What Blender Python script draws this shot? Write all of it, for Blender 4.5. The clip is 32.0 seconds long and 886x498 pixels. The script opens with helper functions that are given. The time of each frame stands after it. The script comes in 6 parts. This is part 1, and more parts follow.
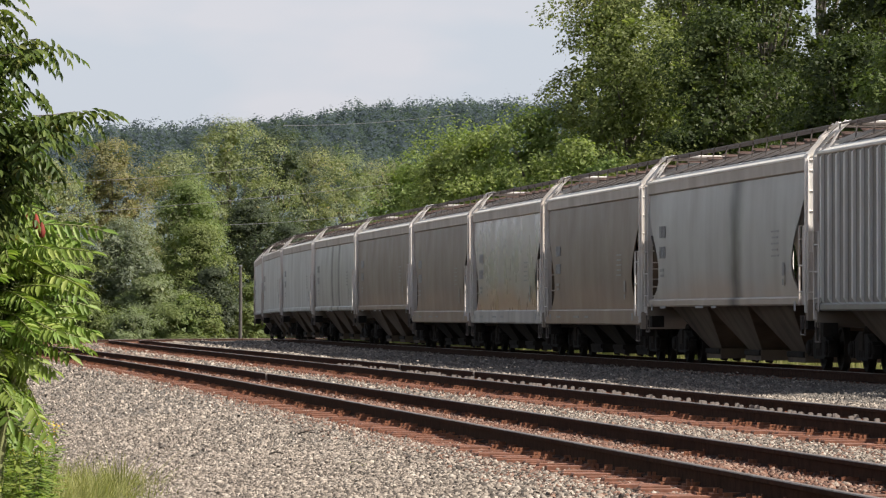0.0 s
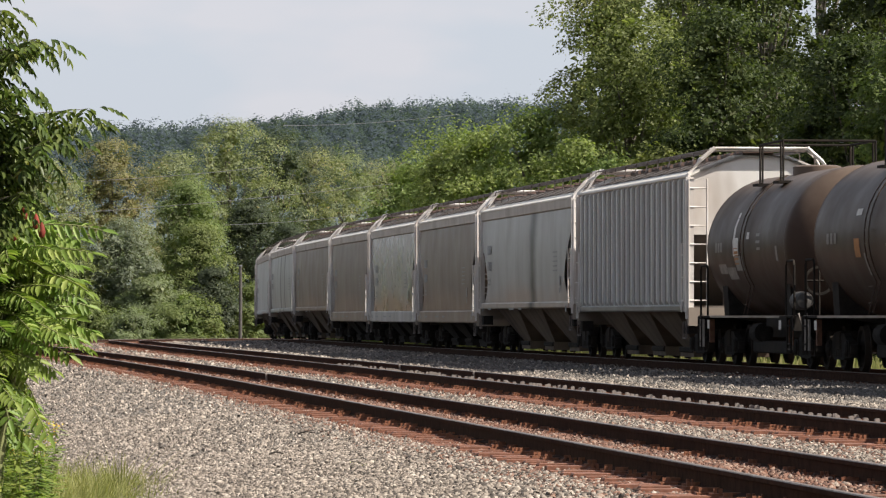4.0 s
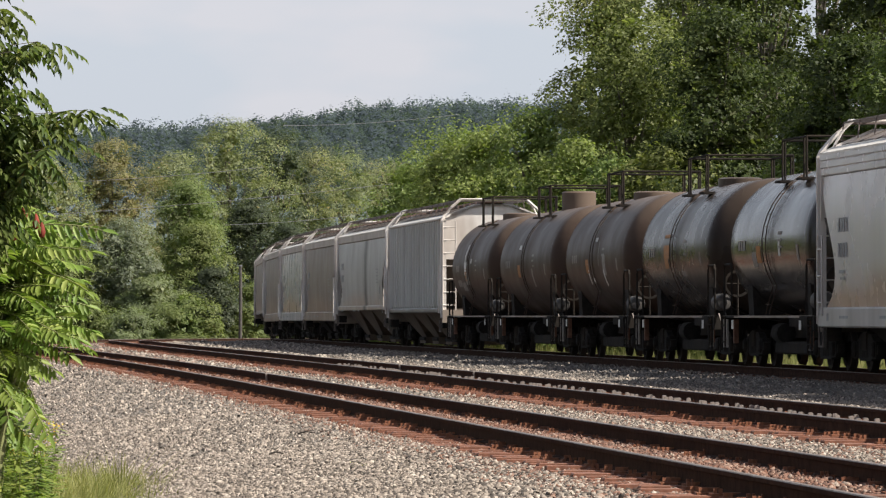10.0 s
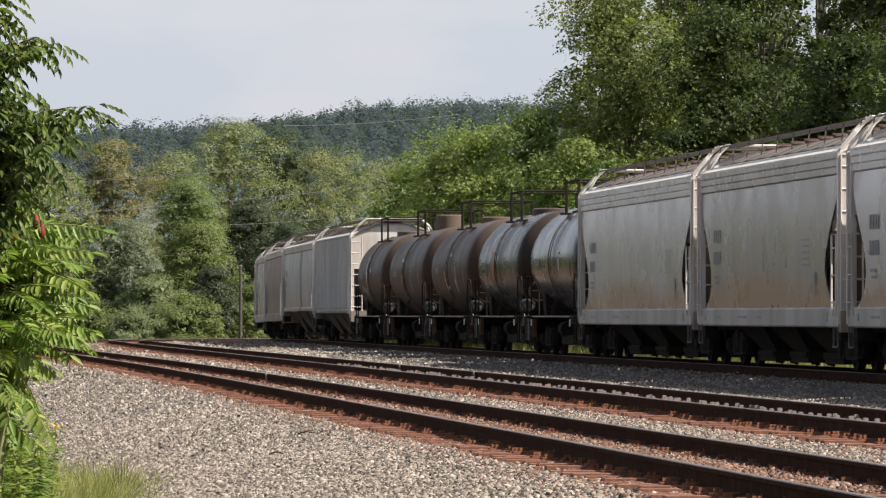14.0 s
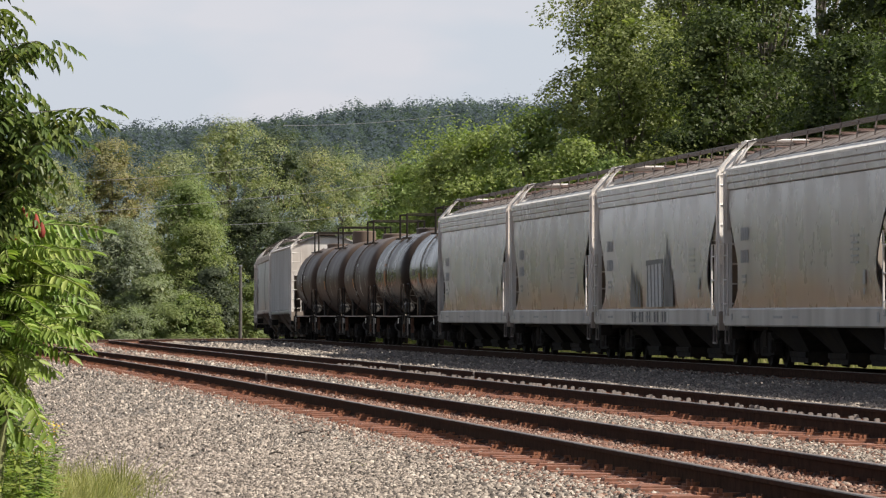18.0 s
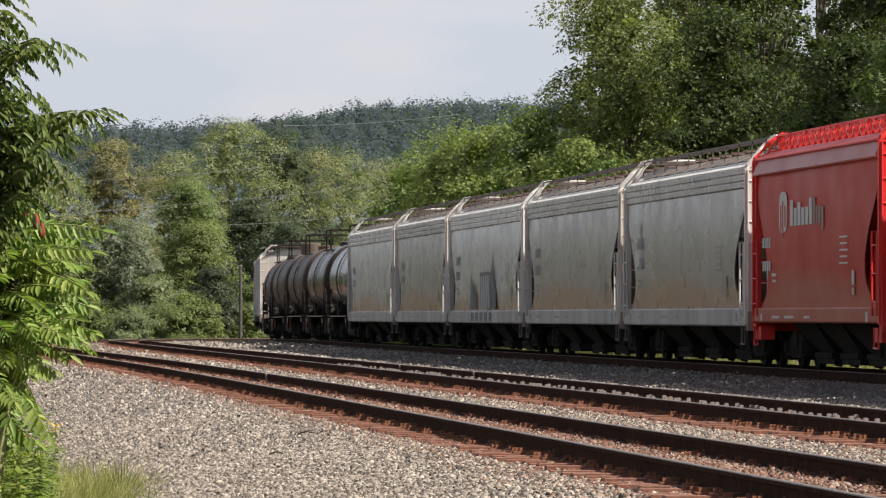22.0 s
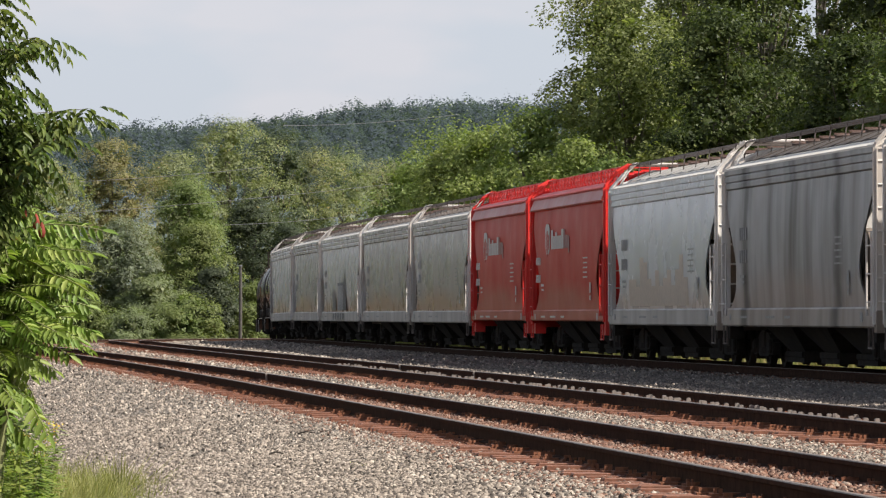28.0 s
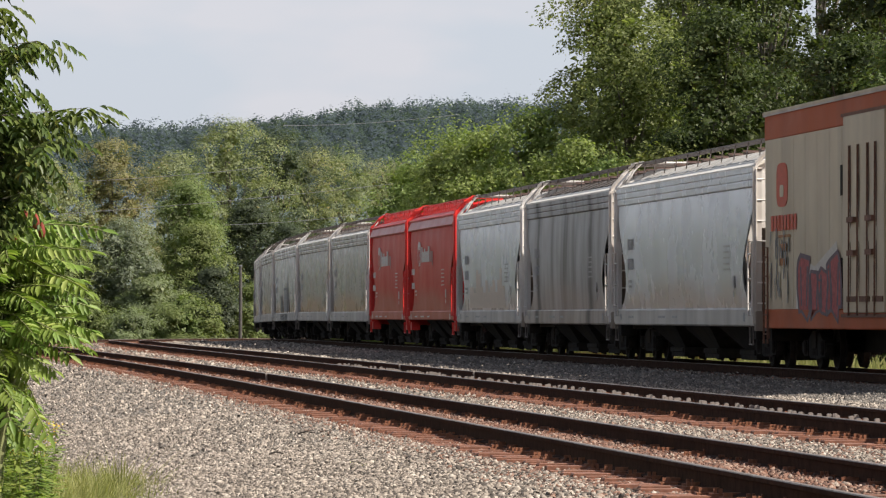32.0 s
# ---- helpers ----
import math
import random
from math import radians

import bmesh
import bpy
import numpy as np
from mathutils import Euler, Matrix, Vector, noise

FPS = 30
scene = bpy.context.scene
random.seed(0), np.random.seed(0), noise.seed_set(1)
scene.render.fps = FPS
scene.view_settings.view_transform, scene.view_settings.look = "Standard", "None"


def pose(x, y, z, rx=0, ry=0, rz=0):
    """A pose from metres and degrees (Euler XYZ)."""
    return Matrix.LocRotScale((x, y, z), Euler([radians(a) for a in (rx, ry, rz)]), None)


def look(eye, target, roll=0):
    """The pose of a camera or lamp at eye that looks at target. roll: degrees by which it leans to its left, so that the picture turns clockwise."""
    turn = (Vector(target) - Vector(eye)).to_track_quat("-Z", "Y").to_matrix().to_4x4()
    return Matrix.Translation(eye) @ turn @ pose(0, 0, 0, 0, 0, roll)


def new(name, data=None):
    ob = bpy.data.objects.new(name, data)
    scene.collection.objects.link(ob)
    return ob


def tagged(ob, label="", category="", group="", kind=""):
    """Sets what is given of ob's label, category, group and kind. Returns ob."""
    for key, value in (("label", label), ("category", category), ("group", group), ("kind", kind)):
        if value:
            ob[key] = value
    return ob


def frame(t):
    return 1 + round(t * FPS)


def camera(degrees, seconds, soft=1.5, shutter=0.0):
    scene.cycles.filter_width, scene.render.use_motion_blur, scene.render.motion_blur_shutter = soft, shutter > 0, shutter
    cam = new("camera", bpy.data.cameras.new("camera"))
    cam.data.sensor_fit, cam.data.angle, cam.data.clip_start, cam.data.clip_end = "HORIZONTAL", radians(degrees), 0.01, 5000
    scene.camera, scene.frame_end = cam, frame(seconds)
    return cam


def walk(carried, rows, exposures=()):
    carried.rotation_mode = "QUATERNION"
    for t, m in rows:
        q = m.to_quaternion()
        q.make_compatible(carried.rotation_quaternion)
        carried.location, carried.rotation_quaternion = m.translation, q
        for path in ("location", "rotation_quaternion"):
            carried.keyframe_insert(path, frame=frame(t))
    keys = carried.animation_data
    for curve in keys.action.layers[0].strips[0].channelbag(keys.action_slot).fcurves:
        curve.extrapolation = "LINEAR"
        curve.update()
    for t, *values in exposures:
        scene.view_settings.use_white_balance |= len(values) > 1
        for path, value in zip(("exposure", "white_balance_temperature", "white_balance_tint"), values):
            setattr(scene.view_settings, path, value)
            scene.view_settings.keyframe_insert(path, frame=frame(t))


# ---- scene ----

# ================= camera =================
cam = camera(9.957, 32.0, soft=1.25)
EYE = (0.0, 0.0, 1.286)
VIEW = look(EYE, (0.0, 100.0, 1.286 + 1.3117))
walk(cam, [(0.0, VIEW), (32.0, VIEW)], exposures=[(0.0, 0.62), (32.0, 0.62)])

# ================= light =================
SUN_AZ, SUN_EL = 109.0, 45.0      # degrees: azimuth from the view axis turned to the right, and height


def make_sky():
    w = bpy.data.worlds.new("sky")
    scene.world = w
    w.use_nodes = True
    nt = w.node_tree
    nt.nodes.clear()
    out = nt.nodes.new("ShaderNodeOutputWorld")
    bg = nt.nodes.new("ShaderNodeBackground")
    sky = nt.nodes.new("ShaderNodeTexSky")
    sky.sky_type = "NISHITA"
    sky.sun_disc = False
    sky.sun_elevation = radians(SUN_EL)
    sky.sun_rotation = radians(SUN_AZ)
    sky.air_density, sky.dust_density, sky.ozone_density = 1.0, 2.5, 1.0
    # thin high cloud
    tc = nt.nodes.new("ShaderNodeTexCoord")
    mp = nt.nodes.new("ShaderNodeMapping")
    mp.inputs["Location"].default_value = (0.35, 0.0, 0.4)
    mp.inputs["Scale"].default_value = (16.0, 5.0, 44.0)
    nz = nt.nodes.new("ShaderNodeTexNoise")
    nz.inputs["Scale"].default_value = 1.3
    nz.inputs["Detail"].default_value = 3.0
    ramp = nt.nodes.new("ShaderNodeValToRGB")
    ramp.color_ramp.elements[0].position = 0.47
    ramp.color_ramp.elements[0].color = (0.0, 0.0, 0.0, 1)
    ramp.color_ramp.elements[1].position = 0.66
    ramp.color_ramp.elements[1].color = (0.32, 0.32, 0.32, 1)
    mixn = nt.nodes.new("ShaderNodeMix")
    mixn.data_type = "RGBA"
    mixn.inputs[7].default_value = (CLOUD[0], CLOUD[1], CLOUD[2], 1)
    haze = nt.nodes.new("ShaderNodeMix")
    haze.data_type = "RGBA"
    sep = nt.nodes.new("ShaderNodeSeparateXYZ")
    hr = nt.nodes.new("ShaderNodeMapRange")
    hr.inputs["From Min"].default_value, hr.inputs["From Max"].default_value = 0.06, 0.55
    hr.inputs["To Min"].default_value, hr.inputs["To Max"].default_value = 0.86, 0.22
    nt.links.new(tc.outputs["Generated"], sep.inputs[0])
    nt.links.new(sep.outputs[2], hr.inputs["Value"])
    nt.links.new(hr.outputs[0], haze.inputs[0])
    haze.inputs[7].default_value = (HAZE[0], HAZE[1], HAZE[2], 1)
    nt.links.new(tc.outputs["Generated"], mp.inputs[0])
    nt.links.new(mp.outputs[0], nz.inputs["Vector"])
    nt.links.new(nz.outputs[0], ramp.inputs[0])
    nt.links.new(sky.outputs[0], haze.inputs[6])
    nt.links.new(haze.outputs[2], mixn.inputs[6])
    nt.links.new(ramp.outputs[0], mixn.inputs[0])
    zen = nt.nodes.new("ShaderNodeMapRange")
    zen.inputs["From Min"].default_value, zen.inputs["From Max"].default_value = 0.15, 0.7
    zen.inputs["To Min"].default_value, zen.inputs["To Max"].default_value = 1.0, 0.62
    nt.links.new(sep.outputs[2], zen.inputs["Value"])
    deep = nt.nodes.new("ShaderNodeMix")
    deep.data_type, deep.blend_type = "RGBA", "MULTIPLY"
    deep.inputs[0].default_value = 1.0
    nt.links.new(mixn.outputs[2], deep.inputs[6])
    nt.links.new(zen.outputs[0], deep.inputs[7])
    nt.links.new(deep.outputs[2], bg.inputs[0])
    bg.inputs[1].default_value = 0.089
    nt.links.new(bg.outputs[0], out.inputs[0])


HAZE = (4.8, 5.15, 5.8)
CLOUD = (6.2, 5.65, 5.75)
make_sky()
sun = new("sun", bpy.data.lights.new("sun", "SUN"))
sun.data.energy = 5.0
sun.data.angle = radians(0.6)
sun.data.color = (1.0, 0.94, 0.84)
_a, _e = radians(SUN_AZ), radians(SUN_EL)
SUN_DIR = Vector((math.sin(_a) * math.cos(_e), math.cos(_a) * math.cos(_e), math.sin(_e)))
sun.matrix_world = look(SUN_DIR * 300, (0, 0, 0))

# ================= materials =================


class Nodes:
    """A small writer of node materials."""

    def __init__(self, name):
        self.m = bpy.data.materials.new(name)
        self.m.use_nodes = True
        self.t = self.m.node_tree
        self.b = self.t.nodes["Principled BSDF"]
        self.out = self.t.nodes["Material Output"]
        self.tc = self.t.nodes.new("ShaderNodeTexCoord")

    def node(self, kind, **vals):
        n = self.t.nodes.new(kind)
        for k, v in vals.items():
            n.inputs[k.replace("_", " ")].default_value = v
        return n

    def link(self, a, b):
        self.t.links.new(a, b)

    def noise(self, scale, detail=4.0, rough=0.55, stretch=(1, 1, 1), space="Object"):
        mp = self.t.nodes.new("ShaderNodeMapping")
        mp.inputs["Scale"].default_value = stretch
        self.link(self.tc.outputs[space], mp.inputs[0])
        n = self.t.nodes.new("ShaderNodeTexNoise")
        n.inputs["Scale"].default_value = scale
        n.inputs["Detail"].default_value = detail
        n.inputs["Roughness"].default_value = rough
        self.link(mp.outputs[0], n.inputs["Vector"])
        return n.outputs[0]

    def voronoi(self, scale, feature="F1", space="Object"):
        n = self.t.nodes.new("ShaderNodeTexVoronoi")
        n.feature = feature
        n.inputs["Scale"].default_value = scale
        self.link(self.tc.outputs[space], n.inputs["Vector"])
        return n

    def ramp(self, fac, stops):
        n = self.t.nodes.new("ShaderNodeValToRGB")
        e = n.color_ramp.elements
        while len(e) < len(stops):
            e.new(0.5)
        for el, (p, c) in zip(e, stops):
            el.position = p
            el.color = (*c, 1) if len(c) == 3 else c
        self.link(fac, n.inputs[0])
        return n.outputs[0]

    def mix(self, fac, a, b, mode="MIX"):
        n = self.t.nodes.new("ShaderNodeMix")
        n.data_type = "RGBA"
        n.blend_type = mode
        for sock, v in ((0, fac), (6, a), (7, b)):
            if isinstance(v, (int, float)):
                n.inputs[sock].default_value = v
            elif isinstance(v, tuple):
                n.inputs[sock].default_value = (*v, 1)
            else:
                self.link(v, n.inputs[sock])
        return n.outputs[2]

    def bump(self, height, strength=0.3, distance=0.02):
        n = self.t.nodes.new("ShaderNodeBump")
        n.inputs["Strength"].default_value = strength
        n.inputs["Distance"].default_value = distance
        self.link(height, n.inputs["Height"])
        self.link(n.outputs[0], self.b.inputs["Normal"])

    def set(self, color=None, rough=None, metal=None, spec=None):
        for key, v in (("Base Color", color), ("Roughness", rough), ("Metallic", metal), ("Specular IOR Level", spec)):
            if v is None:
                continue
            if isinstance(v, tuple):
                self.b.inputs[key].default_value = (*v, 1)
            elif isinstance(v, (int, float)):
                self.b.inputs[key].default_value = v
            else:
                self.link(v, self.b.inputs[key])
        return self.m


def car_paint(name, color, grime=(0.10, 0.085, 0.07), amount=0.5, rough=0.42, dust=(0.30, 0.25, 0.19), streak=(0.55, 0.2, 0.05), soot=(), low=0.0, spec=0.5, top=0.0):
    """Weathered paint: run-down streaks, dust patches, rust spots; soot: (place along the car, width) of dark spill stains."""
    n = Nodes(name)
    a = n.noise(1.7, 2.5, 0.5, streak)
    c = n.ramp(a, [(0.42, (0, 0, 0)), (0.72, (amount, amount, amount))])
    col = n.mix(c, color, grime)
    big = n.noise(0.7, 4, 0.6)
    col = n.mix(n.ramp(big, [(0.35, (0, 0, 0)), (0.8, (0.35 * amount + 0.08,) * 3)]), col, dust)
    spots = n.noise(14.0, 3, 0.7)
    col = n.mix(n.ramp(spots, [(0.68, (0, 0, 0)), (0.76, (0.25 * amount,) * 3)]), col, (0.12, 0.06, 0.035))
    if low:
        # tan road dust on the lower side, the sunlit ballast's reflection painted in with it
        sp = n.t.nodes.new("ShaderNodeSeparateXYZ")
        n.link(n.tc.outputs["Object"], sp.inputs[0])
        ad = n.t.nodes.new("ShaderNodeMath")
        ad.operation = "MULTIPLY_ADD"
        ad.inputs[1].default_value = -0.42
        n.link(sp.outputs[2], ad.inputs[0])
        n.link(n.noise(0.5, 3, 0.5, (0.3, 1, 1)), ad.inputs[2])
        mp = n.t.nodes.new("ShaderNodeMapRange")
        mp.inputs["From Min"].default_value = -0.42
        mp.inputs["From Max"].default_value = -0.12
        mp.inputs["To Max"].default_value = low
        n.link(ad.outputs[0], mp.inputs["Value"])
        col = n.mix(mp.outputs[0], col, (0.46, 0.30, 0.195))
    if top:
        # dust settled on the upper shell
        sp = n.t.nodes.new("ShaderNodeSeparateXYZ")
        n.link(n.tc.outputs["Object"], sp.inputs[0])
        ad = n.t.nodes.new("ShaderNodeMath")
        ad.operation = "MULTIPLY_ADD"
        ad.inputs[1].default_value = 0.5
        n.link(sp.outputs[2], ad.inputs[0])
        n.link(n.noise(0.8, 4, 0.6, (0.5, 1, 1)), ad.inputs[2])
        mp = n.t.nodes.new("ShaderNodeMapRange")
        mp.inputs["From Min"].default_value = 1.85
        mp.inputs["From Max"].default_value = 2.5
        mp.inputs["To Max"].default_value = top
        n.link(ad.outputs[0], mp.inputs["Value"])
        col = n.mix(mp.outputs[0], col, (0.16, 0.122, 0.098))
    if soot:
        sep = n.t.nodes.new("ShaderNodeSeparateXYZ")
        wob = n.noise(0.9, 3, 0.6, (0.6, 1, 0.8))
        n.link(n.tc.outputs["Object"], sep.inputs[0])
        for x0, w in soot:
            m1 = n.t.nodes.new("ShaderNodeMath")
            m1.operation = "SUBTRACT"
            m1.inputs[1].default_value = x0
            n.link(sep.outputs[0], m1.inputs[0])
            m2 = n.t.nodes.new("ShaderNodeMath")
            m2.operation = "ABSOLUTE"
            n.link(m1.outputs[0], m2.inputs[0])
            m3 = n.t.nodes.new("ShaderNodeMath")
            m3.operation = "ADD"
            n.link(m2.outputs[0], m3.inputs[0])
            n.link(wob, m3.inputs[1])
            f = n.t.nodes.new("ShaderNodeMapRange")
            f.interpolation_type = "SMOOTHSTEP"
            f.inputs["From Min"].default_value = 0.45
            f.inputs["From Max"].default_value = 0.75 + w * 1.6
            f.inputs["To Min"].default_value = 0.92
            f.inputs["To Max"].default_value = 0.0
            n.link(m3.outputs[0], f.inputs["Value"])
            f = f.outputs[0]
            col = n.mix(f, col, (0.035, 0.03, 0.028))
    r = n.ramp(big, [(0.3, (rough - 0.06,) * 3), (0.8, (rough + 0.16,) * 3)])
    n.bump(n.noise(0.7, 3, 0.5, (1, 1, 0.6)), 0.035, 0.03)
    return n.set(col, r, 0.0, spec)


def plain(name, color, rough=0.6, metal=0.0, vary=0.25, scale=8.0, bump=0.15, dirt=None, spec=None):
    n = Nodes(name)
    a = n.noise(scale, 5, 0.6)
    dark = tuple(c * (1 - vary) for c in color)
    light = tuple(min(1.0, c * (1 + vary)) for c in color)
    col = n.ramp(a, [(0.3, dark), (0.7, light)])
    if dirt:
        col = n.mix(n.ramp(n.noise(scale * 0.23, 4, 0.6), [(0.45, (0, 0, 0)), (0.75, (0.8, 0.8, 0.8))]), col, dirt)
    n.bump(n.noise(scale * 5, 3, 0.6), bump, 0.01)
    return n.set(col, rough, metal, spec)


M = {}
M["grey_a"] = car_paint("weathered_grey_paint", (0.47, 0.432, 0.405), amount=0.32, rough=0.26, low=0.8, spec=0.32)
M["grey_a_soot"] = car_paint("soot_streaked_grey_paint", (0.46, 0.46, 0.44), amount=0.3, rough=0.4, soot=((-1.9, 0.55),), low=0.5, spec=0.3)
M["grey_a_soot_two"] = car_paint("twice_streaked_grey_paint", (0.44, 0.44, 0.43), amount=0.4, rough=0.36, soot=((0.8, 0.3), (-2.4, 0.3)))
M["grey_b"] = car_paint("brown_grey_paint", (0.225, 0.175, 0.14), amount=0.6, grime=(0.12, 0.085, 0.062), spec=0.3, low=0.3)
M["grey_c"] = car_paint("pale_grey_paint", (0.58, 0.59, 0.58), amount=0.35)
M["grey_d"] = car_paint("blue_grey_paint", (0.66, 0.63, 0.62), amount=0.15, rough=0.24, low=0.75, spec=0.32)
M["grey_e"] = car_paint("sooty_grey_paint", (0.38, 0.38, 0.39), amount=1.0, grime=(0.055, 0.052, 0.05), streak=(0.7, 0.3, 0.09), low=0.3, spec=0.35, soot=((5.5, 0.2), (-4.5, 0.3)))
M["grey_f"] = car_paint("light_blue_grey_paint", (0.76, 0.79, 0.83), amount=0.12, rough=0.24, low=0.5, spec=0.35)
M["ribbed"] = car_paint("ribbed_grey_paint", (0.17, 0.165, 0.157), amount=0.5)
M["rib"] = car_paint("rib_grey_paint", (0.74, 0.735, 0.715), amount=0.4, grime=(0.3, 0.27, 0.24))
M["red"] = car_paint("red_paint", (0.56, 0.048, 0.03), amount=0.12, rough=0.42, dust=(0.30, 0.08, 0.05), spec=0.10, low=0.4)
# the sky's reflection on the cornice put into a pinker red
M["red_sky_sheen"] = car_paint("sky_sheen_red_paint", (0.52, 0.13, 0.105), amount=0.15, rough=0.4, dust=(0.38, 0.16, 0.13), spec=0.45)
M["white"] = car_paint("white_paint", (0.80, 0.765, 0.735), amount=0.62, rough=0.55, grime=(0.26, 0.17, 0.11), streak=(1.5, 0.8, 0.25))
# copy of the car's red with the sunlight on its ends painted in
M["red_sunlit"] = car_paint("sunlit_red_paint", (0.72, 0.03, 0.025), amount=0.1, rough=0.4)
M["cream"] = car_paint("cream_paint", (0.56, 0.47, 0.32), amount=0.5, rough=0.55, grime=(0.22, 0.17, 0.12), low=0.3)
M["orange"] = car_paint("orange_brown_paint", (0.42, 0.095, 0.030), amount=0.25, rough=0.6, dust=(0.30, 0.12, 0.07), spec=0.15)
M["tank"] = car_paint("sooty_black_tank_paint", (0.026, 0.019, 0.016), amount=0.3, rough=0.26, grime=(0.05, 0.034, 0.025), dust=(0.075, 0.052, 0.038), spec=0.12, top=0.42)
M["tank_b"] = car_paint("brown_black_tank_paint", (0.062, 0.041, 0.032), amount=0.4, rough=0.42, grime=(0.055, 0.034, 0.025), dust=(0.085, 0.055, 0.04), spec=0.08, top=0.8)
M["tank_gloss"] = car_paint("glossy_black_tank_paint", (0.022, 0.018, 0.016), amount=0.2, rough=0.2, grime=(0.05, 0.036, 0.028), dust=(0.07, 0.052, 0.04), spec=0.36, top=0.35)
M["iron"] = plain("dark_iron", (0.022, 0.019, 0.017), 0.9, 0.0, 0.4, 6, dirt=(0.04, 0.03, 0.022), spec=0.15)
# shade under the car ends put into a dark brown, with grime streaks
M["slope"] = car_paint("shaded_grimy_slope_paint", (0.16, 0.13, 0.11), amount=0.7, rough=0.8, grime=(0.06, 0.045, 0.035))
M["dirty"] = car_paint("grimy_end_paint", (0.34, 0.28, 0.235), amount=0.7, rough=0.7, grime=(0.12, 0.085, 0.06))
M["sill"] = car_paint("dusty_sill_paint", (0.52, 0.49, 0.462), amount=0.5, rough=0.45)
M["bay"] = car_paint("rust_streaked_bay_paint", (0.10, 0.07, 0.052), amount=1.0, rough=0.75, grime=(0.035, 0.024, 0.018), streak=(1.2, 0.5, 0.12), spec=0.15)
M["eave"] = car_paint("pale_eave_paint", (0.52, 0.47, 0.42), amount=0.6, rough=0.55, grime=(0.24, 0.19, 0.15))
M["brake_grey"] = plain("grimy_grey_steel", (0.07, 0.064, 0.06), 0.7, 0.0, 0.35, 6)
M["rust"] = plain("rusty_steel", (0.16, 0.075, 0.045), 0.8, 0.1, 0.4, 10)
M["walk"] = plain("galvanised_walkway", (0.17, 0.14, 0.125), 0.6, 0.5, 0.3, 9)
M["roof"] = plain("dirty_roof_paint", (0.075, 0.061, 0.055), 0.85, 0.0, 0.3, 2, dirt=(0.06, 0.045, 0.04))
M["roof_mid"] = plain("brown_grey_roof_paint", (0.17, 0.142, 0.128), 0.8, 0.0, 0.2, 2, dirt=(0.12, 0.1, 0.09))
M["roof_light"] = plain("dusty_grey_roof_paint", (0.40, 0.385, 0.37), 0.7, 0.0, 0.15, 2, dirt=(0.30, 0.27, 0.25))
# sunlight along the roof edge put into a very pale paint
M["edge"] = car_paint("sunlit_roof_edge_paint", (0.80, 0.76, 0.70), amount=0.25, rough=0.6, grime=(0.34, 0.28, 0.23))
M["hatch"] = plain("brown_hatch", (0.12, 0.075, 0.06), 0.7, 0.1, 0.4, 6)
M["rail_top"] = plain("dull_rail_head", (0.19, 0.15, 0.125), 0.5, 0.35, 0.25, 20)
M["rail"] = plain("rusty_rail", (0.05, 0.027, 0.019), 0.95, 0.0, 0.4, 7, spec=0.06)
M["tie"] = plain("rust_stained_timber", (0.25, 0.105, 0.065), 0.9, 0.0, 0.5, 5, dirt=(0.14, 0.09, 0.065))
M["plate"] = plain("rusty_tie_plate", (0.23, 0.095, 0.05), 0.85, 0.1, 0.35, 12)
M["spray"] = plain("dark_spray", (0.09, 0.09, 0.095), 0.5)
M["pale_spray"] = plain("worn_grey_spray", (0.50, 0.50, 0.50), 0.6)
M["letter"] = plain("faded_stencil", (0.33, 0.33, 0.33), 0.7)
M["dim"] = plain("dirty_stencil", (0.22, 0.20, 0.18), 0.6, 0, 0.3)
M["pale"] = plain("pale_stencil", (0.62, 0.60, 0.56), 0.6, 0, 0.15)
M["pale_thin"] = plain("thin_pale_lettering", (0.40, 0.24, 0.21), 0.6, 0, 0.15)
M["orange_mark"] = plain("faded_orange_stencil", (0.35, 0.14, 0.03), 0.6, 0, 0.3)
M["bark"] = plain("grey_bark", (0.14, 0.12, 0.10), 0.95, 0, 0.4, 6, 0.5)
M["wood_pole"] = plain("weathered_pole_timber", (0.085, 0.078, 0.07), 0.95, 0, 0.3, 5, 0.4)
M["wire"] = plain("wire", (0.35, 0.35, 0.36), 0.5, 0.5)

# ================= the line of the tracks =================
S0, S1_ = -320, 700
_k0, _k1, _s1, _L = -0.000032, 0.001019, 172.6, 67.84
SP1, SP3, SPEED = 3.743, 6.689, 8.141      # spacing of the tracks, speed of the train in metres a second
DZ1, DZ2, DZ3 = 0.065, 0.165, 0.215         # heights of the three pairs of railheads
SS = np.arange(S0, S1_ + 1, 1.0)
_k = np.where(SS < 0, 0.0, _k0) + (_k1 - _k0) * np.clip((SS - _s1) / _L, 0, 1) + 0.0011 * np.clip((SS - 235) / 60, 0, 1)
_th = np.concatenate([[0], np.cumsum((_k[1:] + _k[:-1]) / 2)])
_i0 = -S0
TH = _th - _th[_i0] - 0.107851
_mid = (TH[1:] + TH[:-1]) / 2
_x = np.concatenate([[0], np.cumsum(np.sin(_mid))])
_y = np.concatenate([[0], np.cumsum(np.cos(_mid))])
CX, CY = _x - _x[_i0] + 11.1344, _y - _y[_i0]
GRADE = 0.0035


def line(s, lat):
    """The ground place beside the middle track: s metres along it, lat metres to its right; and its heading."""
    th = np.interp(s, SS, TH)
    return np.interp(s, SS, CX) + lat * np.cos(th), np.interp(s, SS, CY) - lat * np.sin(th), th


def drop(s):
    """The line falls gently away in the far curve."""
    return -GRADE * np.maximum(0.0, s - 225.0)


